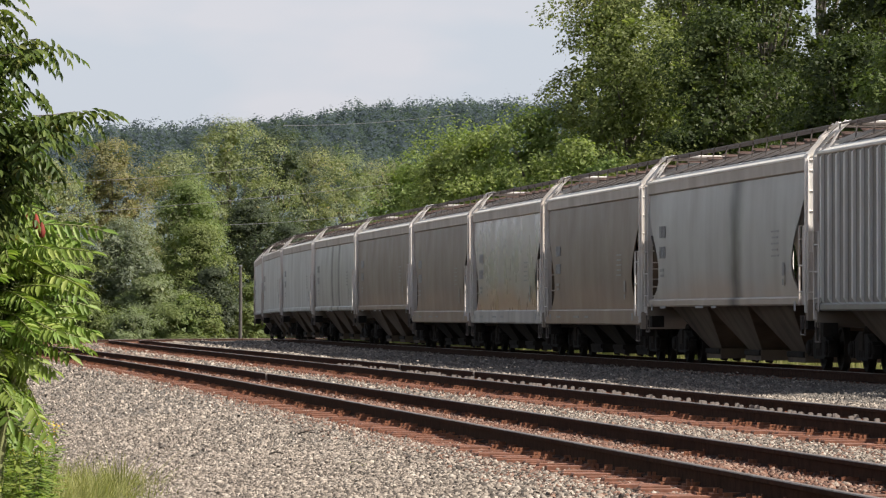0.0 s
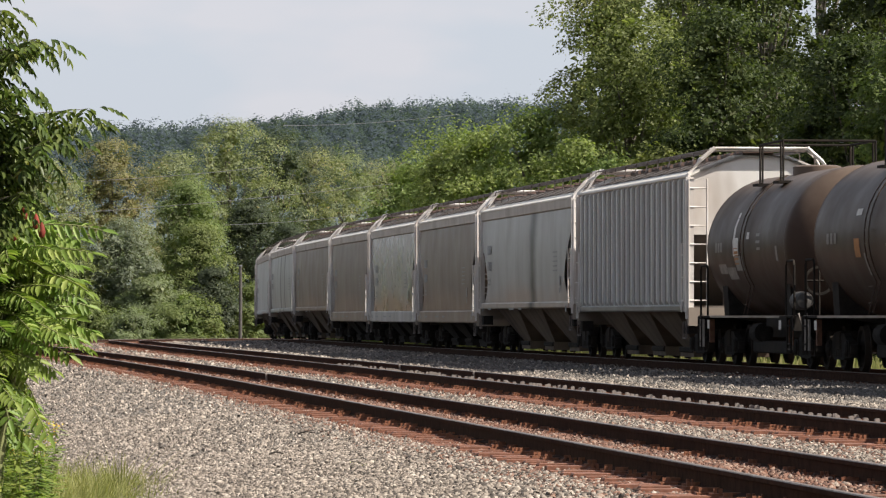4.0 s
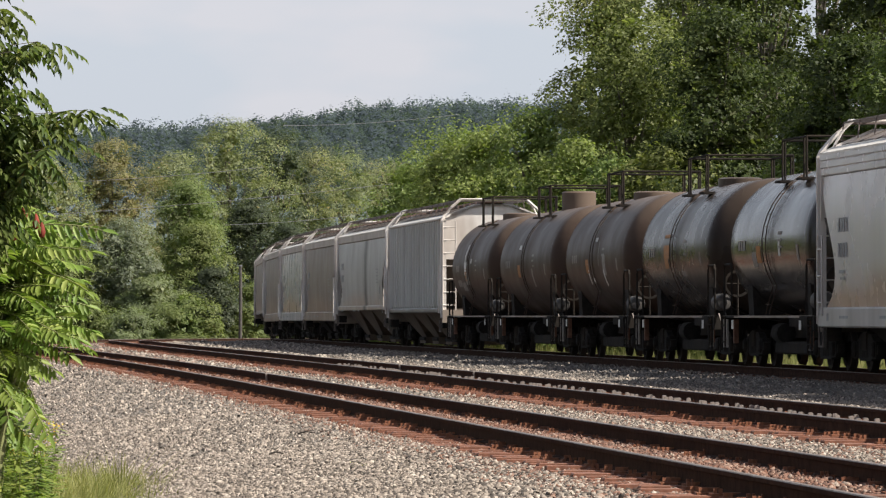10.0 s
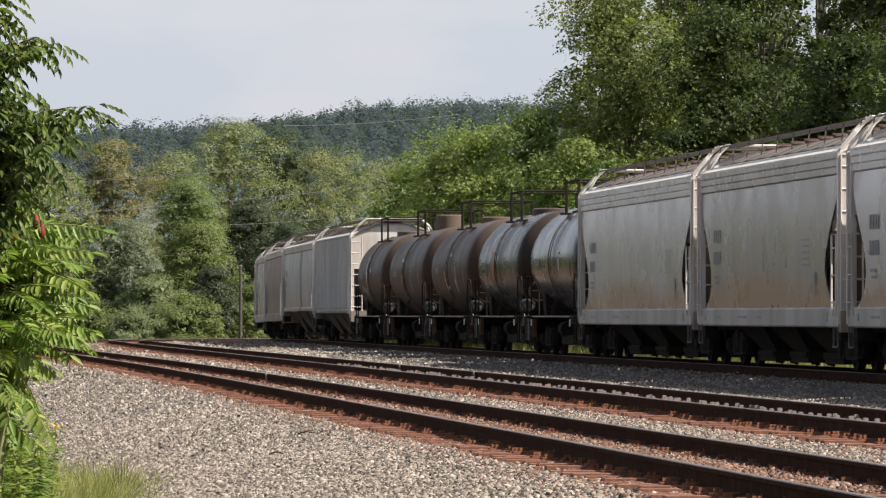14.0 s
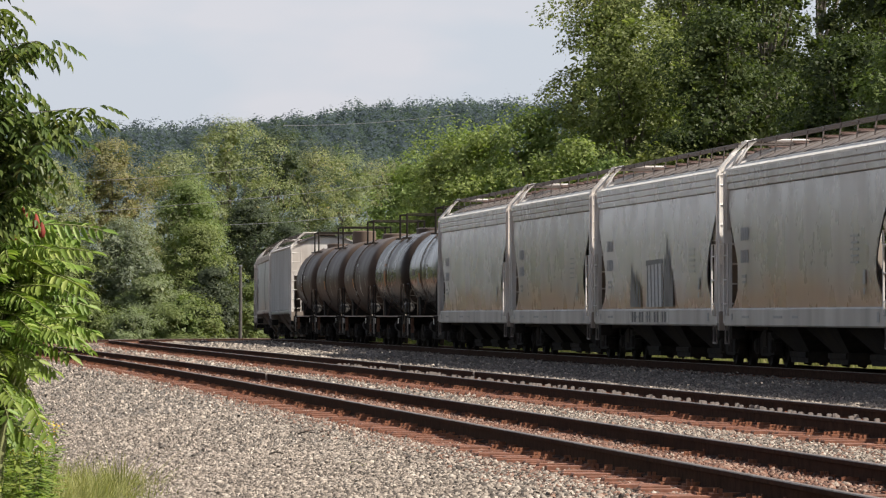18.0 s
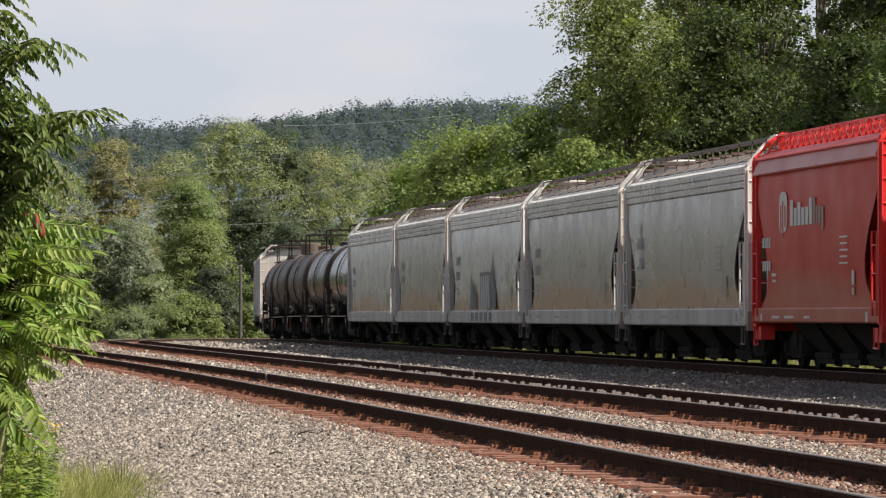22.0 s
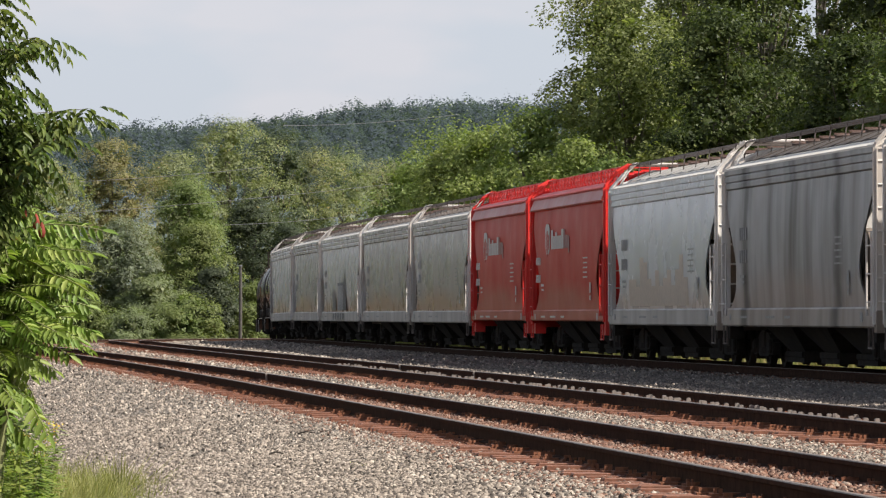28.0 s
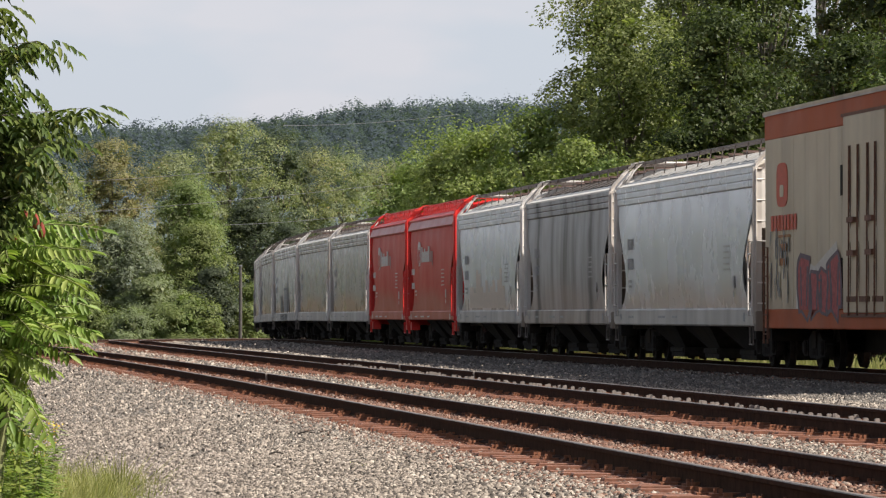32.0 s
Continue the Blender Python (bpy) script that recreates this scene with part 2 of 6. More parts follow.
def lat_of(track, s):
    if track == 1:
        return -SP1 - 1.13 * np.maximum(0, s - 100) ** 2 / 1e4
    if track == 3:
        return SP3 + 0.647 * np.maximum(0, s - 110) ** 2 / 1e4
    return 0.0 * s


HEAD_Z = {1: DZ1, 2: DZ2, 3: DZ3}
WIDE = 1.07                                 # the far track lies on a slightly wider curve


def on_track(k, s):
    """Place and heading on a track, s metres along it."""
    if k == 3:
        x, y, th = line(s / WIDE, lat_of(3, s / WIDE))
        return x * WIDE, y * WIDE, th
    return line(s, lat_of(k, s))

# ================= mesh writing =================


class B:
    """Collects vertices and faces of one mesh."""

    def __init__(self):
        self.v, self.f = [], []

    def quadgrid(self, rows, close=False):
        """rows of points of equal length, joined by quads."""
        o = len(self.v)
        n = len(rows[0])
        for r in rows:
            self.v.extend(tuple(p) for p in r)
        for i in range(len(rows) - 1):
            for j in range(n if close else n - 1):
                k = (j + 1) % n
                self.f.append((o + i * n + j, o + i * n + k, o + (i + 1) * n + k, o + (i + 1) * n + j))
        return self

    def fan(self, pts):
        o = len(self.v)
        self.v.extend(tuple(p) for p in pts)
        self.f.append(tuple(range(o, o + len(pts))))
        return self

    def box(self, x0, x1, y0, y1, z0, z1, c=0.0):
        """A box, its long edges chamfered by c."""
        if c:
            pr = [(y0 + c, z0), (y1 - c, z0), (y1, z0 + c), (y1, z1 - c), (y1 - c, z1), (y0 + c, z1), (y0, z1 - c), (y0, z0 + c)]
        else:
            pr = [(y0, z0), (y1, z0), (y1, z1), (y0, z1)]
        return self.prism(pr, x0, x1)

    def prism(self, profile, x0, x1):
        """A y-z outline, counter-clockwise, drawn from x0 to x1 with closed ends."""
        a = [(x0, y, z) for y, z in profile]
        b = [(x1, y, z) for y, z in profile]
        self.quadgrid([a, b], close=True)
        n = len(profile)
        o = len(self.v) - 2 * n
        self.f.append(tuple(range(o + n - 1, o - 1, -1)))
        self.f.append(tuple(range(o + n, o + 2 * n)))
        return self

    def tube(self, pts, r, n=6, r2=None):
        pts = [Vector(p) for p in pts]
        rings = []
        for i, p in enumerate(pts):
            d = (pts[min(i + 1, len(pts) - 1)] - pts[max(i - 1, 0)]).normalized()
            u = d.orthogonal().normalized()
            w = d.cross(u)
            rr = r if r2 is None else r + (r2 - r) * i / (len(pts) - 1)
            rings.append([p + (u * math.cos(2 * math.pi * k / n) + w * math.sin(2 * math.pi * k / n)) * rr for k in range(n)])
        self.quadgrid(rings, close=True)
        o = len(self.v) - n * len(pts)
        self.f.append(tuple(range(o + n - 1, o - 1, -1)))
        self.f.append(tuple(range(len(self.v) - n, len(self.v))))
        return self

    def lathe(self, prof, axis="x", centre=(0, 0, 0), n=24):
        """prof: (along, radius) pairs, turned round the axis through centre."""
        rows = []
        cx, cy, cz = centre
        for a, r in prof:
            ring = []
            for k in range(n):
                u, w = r * math.cos(2 * math.pi * k / n), r * math.sin(2 * math.pi * k / n)
                ring.append({"x": (cx + a, cy + u, cz + w), "y": (cx + w, cy + a, cz + u), "z": (cx + u, cy + w, cz + a)}[axis])
            rows.append(ring)
        return self.quadgrid(rows, close=True)

    def mesh(self, name, mat, smooth=None):
        me = bpy.data.meshes.new(name)
        me.from_pydata(self.v, [], self.f)
        me.materials.append(mat)
        if smooth:
            me.shade_smooth()
            me.set_sharp_from_angle(angle=radians(smooth))
        return me


def part(name, b, mat, parent, label="", smooth=None, loc=None):
    """Links a mesh as one part of a thing."""
    ob = new(name, b.mesh(name, mat, smooth) if isinstance(b, B) else b)
    ob.parent = parent
    if loc:
        ob.location = loc
    if label:
        ob["label"] = label
    return ob


def thing(name, label, category, group=""):
    return tagged(new(name), label, category, group)

# ================= ground and tracks =================
M["brace"] = plain("pale_worn_steel", (0.29, 0.25, 0.22), 0.6, 0.2, 0.25, 14)


def ballast_material(name="crushed_stone_ballast", stain=0.0, shade_oil=0.0):
    n = Nodes(name)
    v = n.voronoi(24.0, space="Object")
    cell = n.ramp(v.outputs["Color"], [(0.0, (0.05, 0.042, 0.036)), (0.35, (0.13, 0.112, 0.094)), (0.7, (0.24, 0.21, 0.177)), (1.0, (0.46, 0.42, 0.36))])
    big = n.noise(0.5, 4, 0.6)
    col = n.mix(n.ramp(big, [(0.4, (0, 0, 0)), (0.75, (0.35, 0.35, 0.35))]), cell, (0.17, 0.142, 0.118))
    col = n.mix(n.ramp(n.noise(3.5, 5, 0.75), [(0.35, (0.55, 0.55, 0.55)), (0.6, (0, 0, 0))]), col, (0.13, 0.11, 0.095))
    if stain:
        col = n.mix(n.ramp(n.noise(2.2, 4, 0.7), [(0.3, (stain * 0.4,) * 3), (0.65, (stain,) * 3)]), col, (0.24, 0.095, 0.055))
    # darkening that carries the train's shade as well as oily stone
    if shade_oil:
        col = n.mix(n.ramp(n.noise(0.8, 4, 0.7), [(0.3, (shade_oil * 0.8,) * 3), (0.7, (shade_oil,) * 3)]), col, (0.055, 0.05, 0.048))
    v2 = n.voronoi(24.0)
    gap = n.ramp(v2.outputs["Distance"], [(0.25, (1, 1, 1)), (0.75, (0.0, 0.0, 0.0))])
    n.bump(gap, 1.0, 0.035)
    return n.set(col, 0.92)


def grass_material(name, a, b):
    n = Nodes(name)
    col = n.ramp(n.noise(1.2, 6, 0.7), [(0.3, a), (0.7, b)])
    n.bump(n.noise(14, 5, 0.7), 0.8, 0.08)
    return n.set(col, 0.95)


M["ballast"] = ballast_material()
M["ballast_rust"] = ballast_material("rust_stained_ballast", 0.9)
M["ballast_dark"] = ballast_material("shaded_oily_ballast", 0.0, 0.65)
M["grass"] = grass_material("rough_grass", (0.07, 0.085, 0.03), (0.16, 0.15, 0.06))


def ground_z(s, lat):
    """Height of the ballast and verge under the point (s, lat)."""
    z = np.interp(lat, [-16, -9.5, -7.0, -5.2, -2.2, 0.0, 1.9, 3.0, 4.4, 5.6, 6.3, 10.0, 14.0], [-1.15, -0.62, -0.36, -0.155, -0.075, -0.03, 0.0, 0.06, 0.10, 0.09, 0.03, 0.02, -0.6])
    z = z - 0.006 * (np.abs(lat + SP1) < 1.36) - 0.006 * (np.abs(lat) < 1.36)      # stone kept below the tie tops
    return z + drop(s)


def build_ground():
    b = B()
    xs = np.concatenate([[-4000, -1500, -600, -250], np.linspace(-120, 120, 25), [250, 600, 1500, 4000]])
    ys = np.concatenate([[-1500, -400, -100], np.linspace(0, 600, 31), [800, 1200, 2000, 4500]])
    rows = []
    for y in ys:
        rows.append([(x, y, -1.25 - 0.0035 * max(0.0, min(y, 600) - 225)) for x in xs])
    b.quadgrid(rows)
    g = new("ground", b.mesh("ground", M["grass"], 30))
    tagged(g, "rough green and straw verge beyond the tracks", "ground", kind="structure")
    b = B()
    ss = np.concatenate([np.arange(-60, 30, 6.0), np.arange(30, 120, 0.5), np.arange(120, 460, 2.5)])
    lats = np.concatenate([np.linspace(-16, -9, 6), np.arange(-8.6, 3.0, 0.28), np.linspace(3.2, 16, 24)])
    rows = []
    for s in ss:
        e = np.maximum(0.0, s - 105) ** 2 / 1e4
        row = []
        for la in lats:
            lat = la + (e * 0.65 if la > 4 else (-1.13 * e if la < -3 else 0))
            x, y, _ = line(s, lat)
            z = float(ground_z(s, la))
            z += -0.02 + 0.02 * noise.noise((x * 0.8, y * 0.35, 3.0)) + 0.01 * noise.noise((x * 3.1, y * 3.1, 9.0))
            row.append((float(x), float(y), z))
        rows.append(row)
    b.quadgrid(rows)
    me = b.mesh("ballast_bed", M["ballast"], 50)
    me.materials.append(M["ballast_rust"])
    me.materials.append(M["ballast_dark"])
    nl = len(lats) - 1
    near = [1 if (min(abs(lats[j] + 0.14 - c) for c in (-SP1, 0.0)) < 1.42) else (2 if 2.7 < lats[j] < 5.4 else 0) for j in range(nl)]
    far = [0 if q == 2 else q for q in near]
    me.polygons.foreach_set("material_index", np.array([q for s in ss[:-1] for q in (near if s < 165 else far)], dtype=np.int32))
    g = new("ballast_bed", me)
    tagged(g, "grey crushed-stone ballast under and beside the tracks", "ballast", kind="structure")
    return g


BALLAST = build_ground()

RAIL_FOOT = [(-0.07, -0.18), (0.07, -0.18), (0.07, -0.168), (0.012, -0.15), (0.012, -0.045), (0.036, -0.038), (0.036, -0.004),
             (-0.036, -0.004), (-0.036, -0.038), (-0.012, -0.045), (-0.012, -0.15), (-0.07, -0.168)]
TRACK_LABEL = {1: "rusty steel rails on rust-stained timber ties in ballast", 2: "rusty steel rails with bright heads on timber ties", 3: "rails of the track under the freight train"}


def build_track(k):
    t = tagged(new("railway_track"), TRACK_LABEL[k], "railway track", "parallel tracks", "structure")
    hz = HEAD_Z[k]
    ss = np.concatenate([np.arange(-60, 40, 10.0), np.arange(40, 160, 3.0), np.arange(160, 470, 4.0)])
    for side in (-0.753, 0.753):
        b, top = B(), B()
        rows, trow = [], []
        for s in ss:
            x, y, th = on_track(k, s)
            dz = float(drop(s)) + hz
            c, n_ = math.cos(th), math.sin(th)
            rows.append([(x + (side + u) * c, y - (side + u) * n_, dz + w) for u, w in RAIL_FOOT])
            trow.append([(x + (side + u) * c, y - (side + u) * n_, dz + w) for u, w in ((-0.036, -0.004), (0.036, -0.004), (0.03, 0.004), (-0.03, 0.004))])
        b.quadgrid(rows, close=True)
        top.quadgrid(trow, close=True)
        r = part("rail", b, M["rail"], t, "rusty rail", smooth=30)
        part("rail_head", top, M["rail_top"], r, "polished running surface")
    # ties, plates and anchors
    tie = B().box(-0.115, 0.115, -1.3, 1.3, -0.17, 0.0, 0.012)
    tie_me = tie.mesh("tie", M["tie"])
    pl = B()
    for sd in (-0.753, 0.753):
        pl.box(-0.09, 0.09, sd - 0.18, sd + 0.18, 0.0, 0.018)
        for du in (-0.1, 0.1, -0.14, 0.14):
            pl.box(-0.05 + du * 0.3, -0.02 + du * 0.3, sd + du - 0.014, sd + du + 0.014, 0.0, 0.055)
    plate_me = pl.mesh("tie_plate", M["plate"])
    an = B()
    for sd in (-0.753, 0.753):
        an.box(0.13, 0.17, sd - 0.105, sd + 0.105, -0.02, 0.05)
        an.box(0.125, 0.175, sd - 0.115, sd - 0.065, -0.01, 0.075)
    anchor_me = an.mesh("rail_anchor", M["plate"])
    brace = B().box(0.09, 0.14, 0.54, 0.60, 0.0, 0.075, 0.012)
    brace.box(0.09, 0.145, -0.58, -0.52, 0.0, 0.095, 0.012)
    brace_me = brace.mesh("rail_brace", M["brace"])
    rest, rest_pl = B(), B()
    rng = random.Random(k)
    i = 0
    s = 36.0
    while s < (330 if k < 3 else 120):
        x, y, th = on_track(k, s)
        x, y, th = float(x), float(y), float(th)
        z = hz - 0.182 + float(drop(s))
        jit = rng.uniform(-0.05, 0.05)
        m = Matrix.Translation((x + rng.uniform(-0.09, 0.09), y, z + rng.uniform(-0.018, 0.012))) @ Matrix.Rotation(math.pi / 2 - th + jit * 0.4, 4, "Z")
        if k < 3 and i < 240:
            for nm, me in (("tie", tie_me), ("tie_plate", plate_me)) + ((("rail_anchor", anchor_me),) if i % 2 == 0 else ()) + ((("rail_brace", brace_me),) if k == 2 and i < 190 else ()):
                o = new(nm, me)
                o.parent = t
                o.matrix_basis = m
        else:
            o0 = len(rest.v)
            for v in tie.v:
                rest.v.append(tuple(m @ Vector(v)))
            rest.f.extend(tuple(o0 + a for a in f) for f in tie.f)
            if k < 3:
                o0 = len(rest_pl.v)
                for v in pl.v:
                    rest_pl.v.append(tuple(m @ Vector(v)))
                rest_pl.f.extend(tuple(o0 + a for a in f) for f in pl.f)
        i += 1
        s += 0.5
    for at, sd in {1: ((108.0, 0.69),), 2: ((117.0, 0.69), (102.5, 0.69))}.get(k, ()):
        x, y, th = on_track(k, at)
        bx, by = float(x + sd * math.cos(th)), float(y - sd * math.sin(th))
        part("rail_bond", B().box(-0.02, 0.02, -0.03, 0.03, -0.18, 0.03, 0.008).tube([(0, 0.02, 0.0), (0, 0.12, -0.06), (0, 0.16, -0.18)], 0.012, 5), M["brace"], t, "pale rail bond clip", loc=(bx, by, hz - 0.02 + float(drop(at))))
    if rest.v:
        tagged(part("far_ties", rest, M["tie"], t, "distant timber ties"), kind="stuff")
    if rest_pl.v:
        tagged(part("far_tie_plates", rest_pl, M["plate"], t, "distant rusty plates"), kind="stuff")


for _k_ in (1, 2, 3):
    build_track(_k_)

# ================= the freight train =================
# Places of the couplings along the line at 16 s, from the front of the train to its rear.
FRONT = [376.8, 357.6, 338.3, 318.4, 299.1, 279.6, 263.45, 247.5, 231.1, 211.4, 194.3, 182.7, 169.6, 157.3, 145.8, 135.0, 117.6,
         101.8, 84.0, 66.8, 50.3, 37.35, 23.5, 8.1, -7.85, -26.7, -50.0]
FRONT = [q * WIDE for q in FRONT]
WHEELSETS = []
CARS = []


def wheelset_mesh():
    b = B()
    for sd in (-1, 1):
        y = sd * 0.755
        b.lathe([(y - 0.065, 0.06), (y - 0.065, 0.455), (y - 0.04, 0.47), (y - 0.03, 0.44), (y + 0.065, 0.43), (y + 0.065, 0.36), (y + 0.02, 0.33), (y + 0.02, 0.14), (y + 0.06, 0.12), (y + 0.06, 0.05)]
                if sd < 0 else [(y + 0.065, 0.06), (y + 0.065, 0.12), (y + 0.02, 0.14), (y + 0.02, 0.33), (y + 0.065, 0.36), (y + 0.065, 0.43), (y - 0.03, 0.44), (y - 0.04, 0.47), (y - 0.065, 0.455), (y - 0.065, 0.06)], "y", n=20)
    b.lathe([(-1.05, 0.07), (1.05, 0.07)], "y", n=10)
    return b.mesh("wheelset", M["iron"], 35)


def sideframe_mesh():
    b = B()
    pts = [(-1.15, 0.52), (-0.75, 0.62), (-0.45, 0.74), (0.45, 0.74), (0.75, 0.62), (1.15, 0.52), (1.15, 0.36), (0.85, 0.36), (0.5, 0.24), (-0.5, 0.24), (-0.85, 0.36), (-1.15, 0.36)]
    a = [(x, -0.07, z) for x, z in pts]
    c = [(x, 0.07, z) for x, z in pts]
    b.quadgrid([a, c], close=True)
    b.fan(a)
    b.fan(list(reversed(c)))
    for x in (-0.89, 0.89):
        b.lathe([(-0.1, 0.15), (0.12, 0.15), (0.15, 0.11), (0.15, 0.0)], "y", (x, 0.0, 0.45), 12)
        b.box(x - 0.2, x + 0.2, -0.09, 0.09, 0.28, 0.6)
    for x in (-0.22, -0.07, 0.08, 0.23):
        b.lathe([(0.3, 0.065), (0.62, 0.065)], "z", (x, 0.02, 0.0), 8)
    return b.mesh("sideframe", M["iron"], 35)


WHEELSET_ME = wheelset_mesh()
SIDEFRAME_ME = sideframe_mesh()
BOLSTER_ME = B().box(-0.2, 0.2, -1.1, 1.1, 0.42, 0.78, 0.03).mesh("bolster", M["iron"])


def truck(car, x):
    t = new("truck", BOLSTER_ME)
    t.parent = car
    t.location = (x, 0, 0)
    for sd in (-1, 1):
        part("sideframe", SIDEFRAME_ME, None, t, loc=(0, sd * 1.0, 0))
    for dx in (-0.89, 0.89):
        w = part("wheelset", WHEELSET_ME, None, t, loc=(dx, 0, 0.455))
        WHEELSETS.append(w)


RUNGS = {}


def ladder(car, x, y, z0, z1, w, mat, across=False, rungs=None, label=""):
    """Two stiles in one bent bar, and rungs; across: the rungs lie across the car, else along it."""
    n = rungs or max(2, int((z1 - z0) / 0.38))
    p = (lambda u, z: (x, y + u, z)) if across else (lambda u, z: (x + u, y, z))
    b = B().tube([p(-w / 2, z0), p(-w / 2, z1), p(w / 2, z1), p(w / 2, z0)], 0.022, 5)
    lad = part("ladder", b, mat, car, label)
    key = (w, across, mat.name)
    if key not in RUNGS:
        e = (0, w / 2, 0) if across else (w / 2, 0, 0)
        RUNGS[key] = B().tube([tuple(-q for q in e), e], 0.016, 5).mesh("rung", mat)
    for i in range(n):
        part("rung", RUNGS[key], None, lad, loc=(x, y, z0 + (i + 0.5) * (z1 - z0) / n))
    return lad


def coupler(car, x, sd):
    b = B().box(min(x - sd * 0.7, x + sd * 0.0), max(x - sd * 0.7, x), -0.1, 0.1, 0.72, 0.98, 0.02)
    b.box(min(x - sd * 0.05, x + sd * 0.02), max(x - sd * 0.05, x + sd * 0.02), -0.17, 0.17, 0.68, 1.02, 0.04)
    part("coupler", b, M["rust"], car)
    h = B().tube([(x - sd * 0.6, 0.35, 0.85), (x - sd * 0.3, 0.36, 0.55), (x - sd * 0.02, 0.3, 0.42)], 0.03, 6)
    part("brake_hose", h, M["iron"], car)


def bars(car, specs, y, mat, name="stencil"):
    """Small flat marks on the side: (x, z, width, height)."""
    for x, z, w, hgt in specs:
        part(name, B().box(x - w / 2, x + w / 2, min(y, y + 0.006), max(y, y + 0.006), z - hgt / 2, z + hgt / 2), mat, car)


def side_y(z, z0, z1, bulge, half):
    """Half width of a curved side between z0 and z1."""
    u = (z - z0) / (z1 - z0)
    return half - bulge * (1 - math.sin(math.pi * (0.28 + 0.50 * u)))


SILL = {M["grey_a"].name: M["sill"], M["grey_d"].name: M["sill"], M["grey_f"].name: M["sill"]}


def scrawl(car, rng, x, z, w, h, y, fill, edge):
    """One fat sprayed letter shape: a filled blot, its outline and two inner strokes."""
    ring = []
    for q in range(14):
        a = 2 * math.pi * q / 14
        k = 1 + rng.uniform(-0.22, 0.22)
        ring.append((x + 0.5 * w * k * math.copysign(abs(math.cos(a)) ** 0.55, math.cos(a)), y, z + 0.5 * h * k * math.copysign(abs(math.sin(a)) ** 0.55, math.sin(a))))
    part("graffiti_fill", B().fan(ring[::-1]), fill, car)
    inner = [(x + (p[0] - x) * 0.78, y + 0.004, z + (p[2] - z) * 0.86) for p in ring]
    outer = [(p[0], y + 0.004, p[2]) for p in ring]
    part("graffiti_stroke", B().quadgrid([outer, inner], close=True), edge, car)
    for sk in (-0.18, 0.16):
        u = x + sk * w + rng.uniform(-0.05, 0.05)
        t_ = w * 0.045
        part("graffiti_stroke", B().fan([(u - t_, y + 0.004, z - 0.3 * h), (u + t_, y + 0.004, z - 0.3 * h), (u + t_ + sk * 0.4 * w, y + 0.004, z + 0.36 * h), (u - t_ + sk * 0.4 * w, y + 0.004, z + 0.36 * h)][::-1]), edge, car)


def covered_hopper(i, kind):
    """A covered hopper car; kind: a dict of colours and proportions."""
    L = FRONT[i] - FRONT[i + 1]
    car = thing("hopper_car", kind["label"], "railcar", "freight train")
    CARS.append((car, (FRONT[i] + FRONT[i + 1]) / 2, L))
    paint, trim = kind["paint"], kind.get("trim", M["white"])
    body_l = L - 0.92             # over the end plates
    hx = body_l / 2
    zs, ze = kind.get("sill", 1.214), kind.get("eave", 4.08)
    z_top = kind.get("top", 4.57)
    half = 1.62
    ribbed = kind.get("ribs", False)
    slope_top = kind.get("slope_top", 2.9)
    # ---- side sheets, cut back along the end slopes ----
    for sd in (-1, 1):
        b = B()
        zz = np.linspace(zs, ze if ribbed else ze - (0.42 if kind.get("steps", 3) > 1 else 0.27), 13)
        rows = []
        for z in zz:
            y = side_y(z, zs, ze, kind.get("bulge", 0.2), half) if not ribbed else half - 0.05
            # the sheet is cut back towards the foot of the slope sheet, and widens again at the sill
            u = (z - zs) / (ze - zs)
            cut = kind.get("cut", 1.3) * max(0.0, math.sin(math.pi * min(1.0, max(0.0, (u + 0.02) / 0.80)) ** 0.62)) ** 1.3
            x0 = -hx + 0.22 + cut
            n = 40 if ribbed else 14
            row = []
            for j in range(n + 1):
                row.append((x0 + (-2 * x0) * j / n, sd * y, z))
            rows.append(row)
        if sd < 0:
            rows = rows[::-1]
        b.quadgrid(rows)
        # inner skin
        b.quadgrid([[(x, y - sd * 0.03, z) for x, y, z in r] for r in rows[::-1]])
        part("side_sheet", b, paint, car, smooth=40)
        if ribbed:
            nr = 21
            for j in range(nr + 1):
                x = -hx + 0.5 + (2 * hx - 1.0) * j / nr
                r = B().prism([(sd * (half - 0.06), zs), (sd * (half + 0.008), zs + 0.1), (sd * (half + 0.008), ze - 0.08), (sd * (half - 0.06), ze)] if sd > 0 else
                              [(sd * (half - 0.06), zs), (sd * (half - 0.06), ze), (sd * (half + 0.008), ze - 0.08), (sd * (half + 0.008), zs + 0.1)], x - 0.07, x + 0.07)
                part("side_post", r, M["rib"], car)
        # ---- stepped cornice under the roof edge ----
        if not ribbed:
            c = B()
            ch = 0.42 if kind.get("steps", 3) > 1 else 0.27
            zc = ze - ch
            pr = []
            steps = kind.get("steps", 3)
            for q in range(steps):
                za, zb = zc + ch * q / steps, zc + ch * (q + 1) / steps
                d0 = 0.03 * q
                pr += [(half - 0.03 + d0 * 0.4, za + 0.012), (half + d0 * 0.4, za + 0.03), (half + d0 * 0.4, zb - 0.02)]
            pr = [(half - 0.14, zc)] + pr + [(half - 0.02, ze), (half - 0.14, ze)]
            if kind.get("flare"):
                pr = [(half - 0.14, zc - 0.06), (half + 0.05, zc - 0.06), (half + 0.07, zc - 0.03), (half - 0.05, ze), (half - 0.14, ze)]
            pr = pr if sd > 0 else [(-y, z) for y, z in pr][::-1]
            c.prism(pr, -hx + 0.18, hx - 0.18)
            part("cornice", c, kind.get("cornice", paint), car)
        # ---- side sill ----
        s_ = B()
        sh = kind.get("sill_h", 0.36)
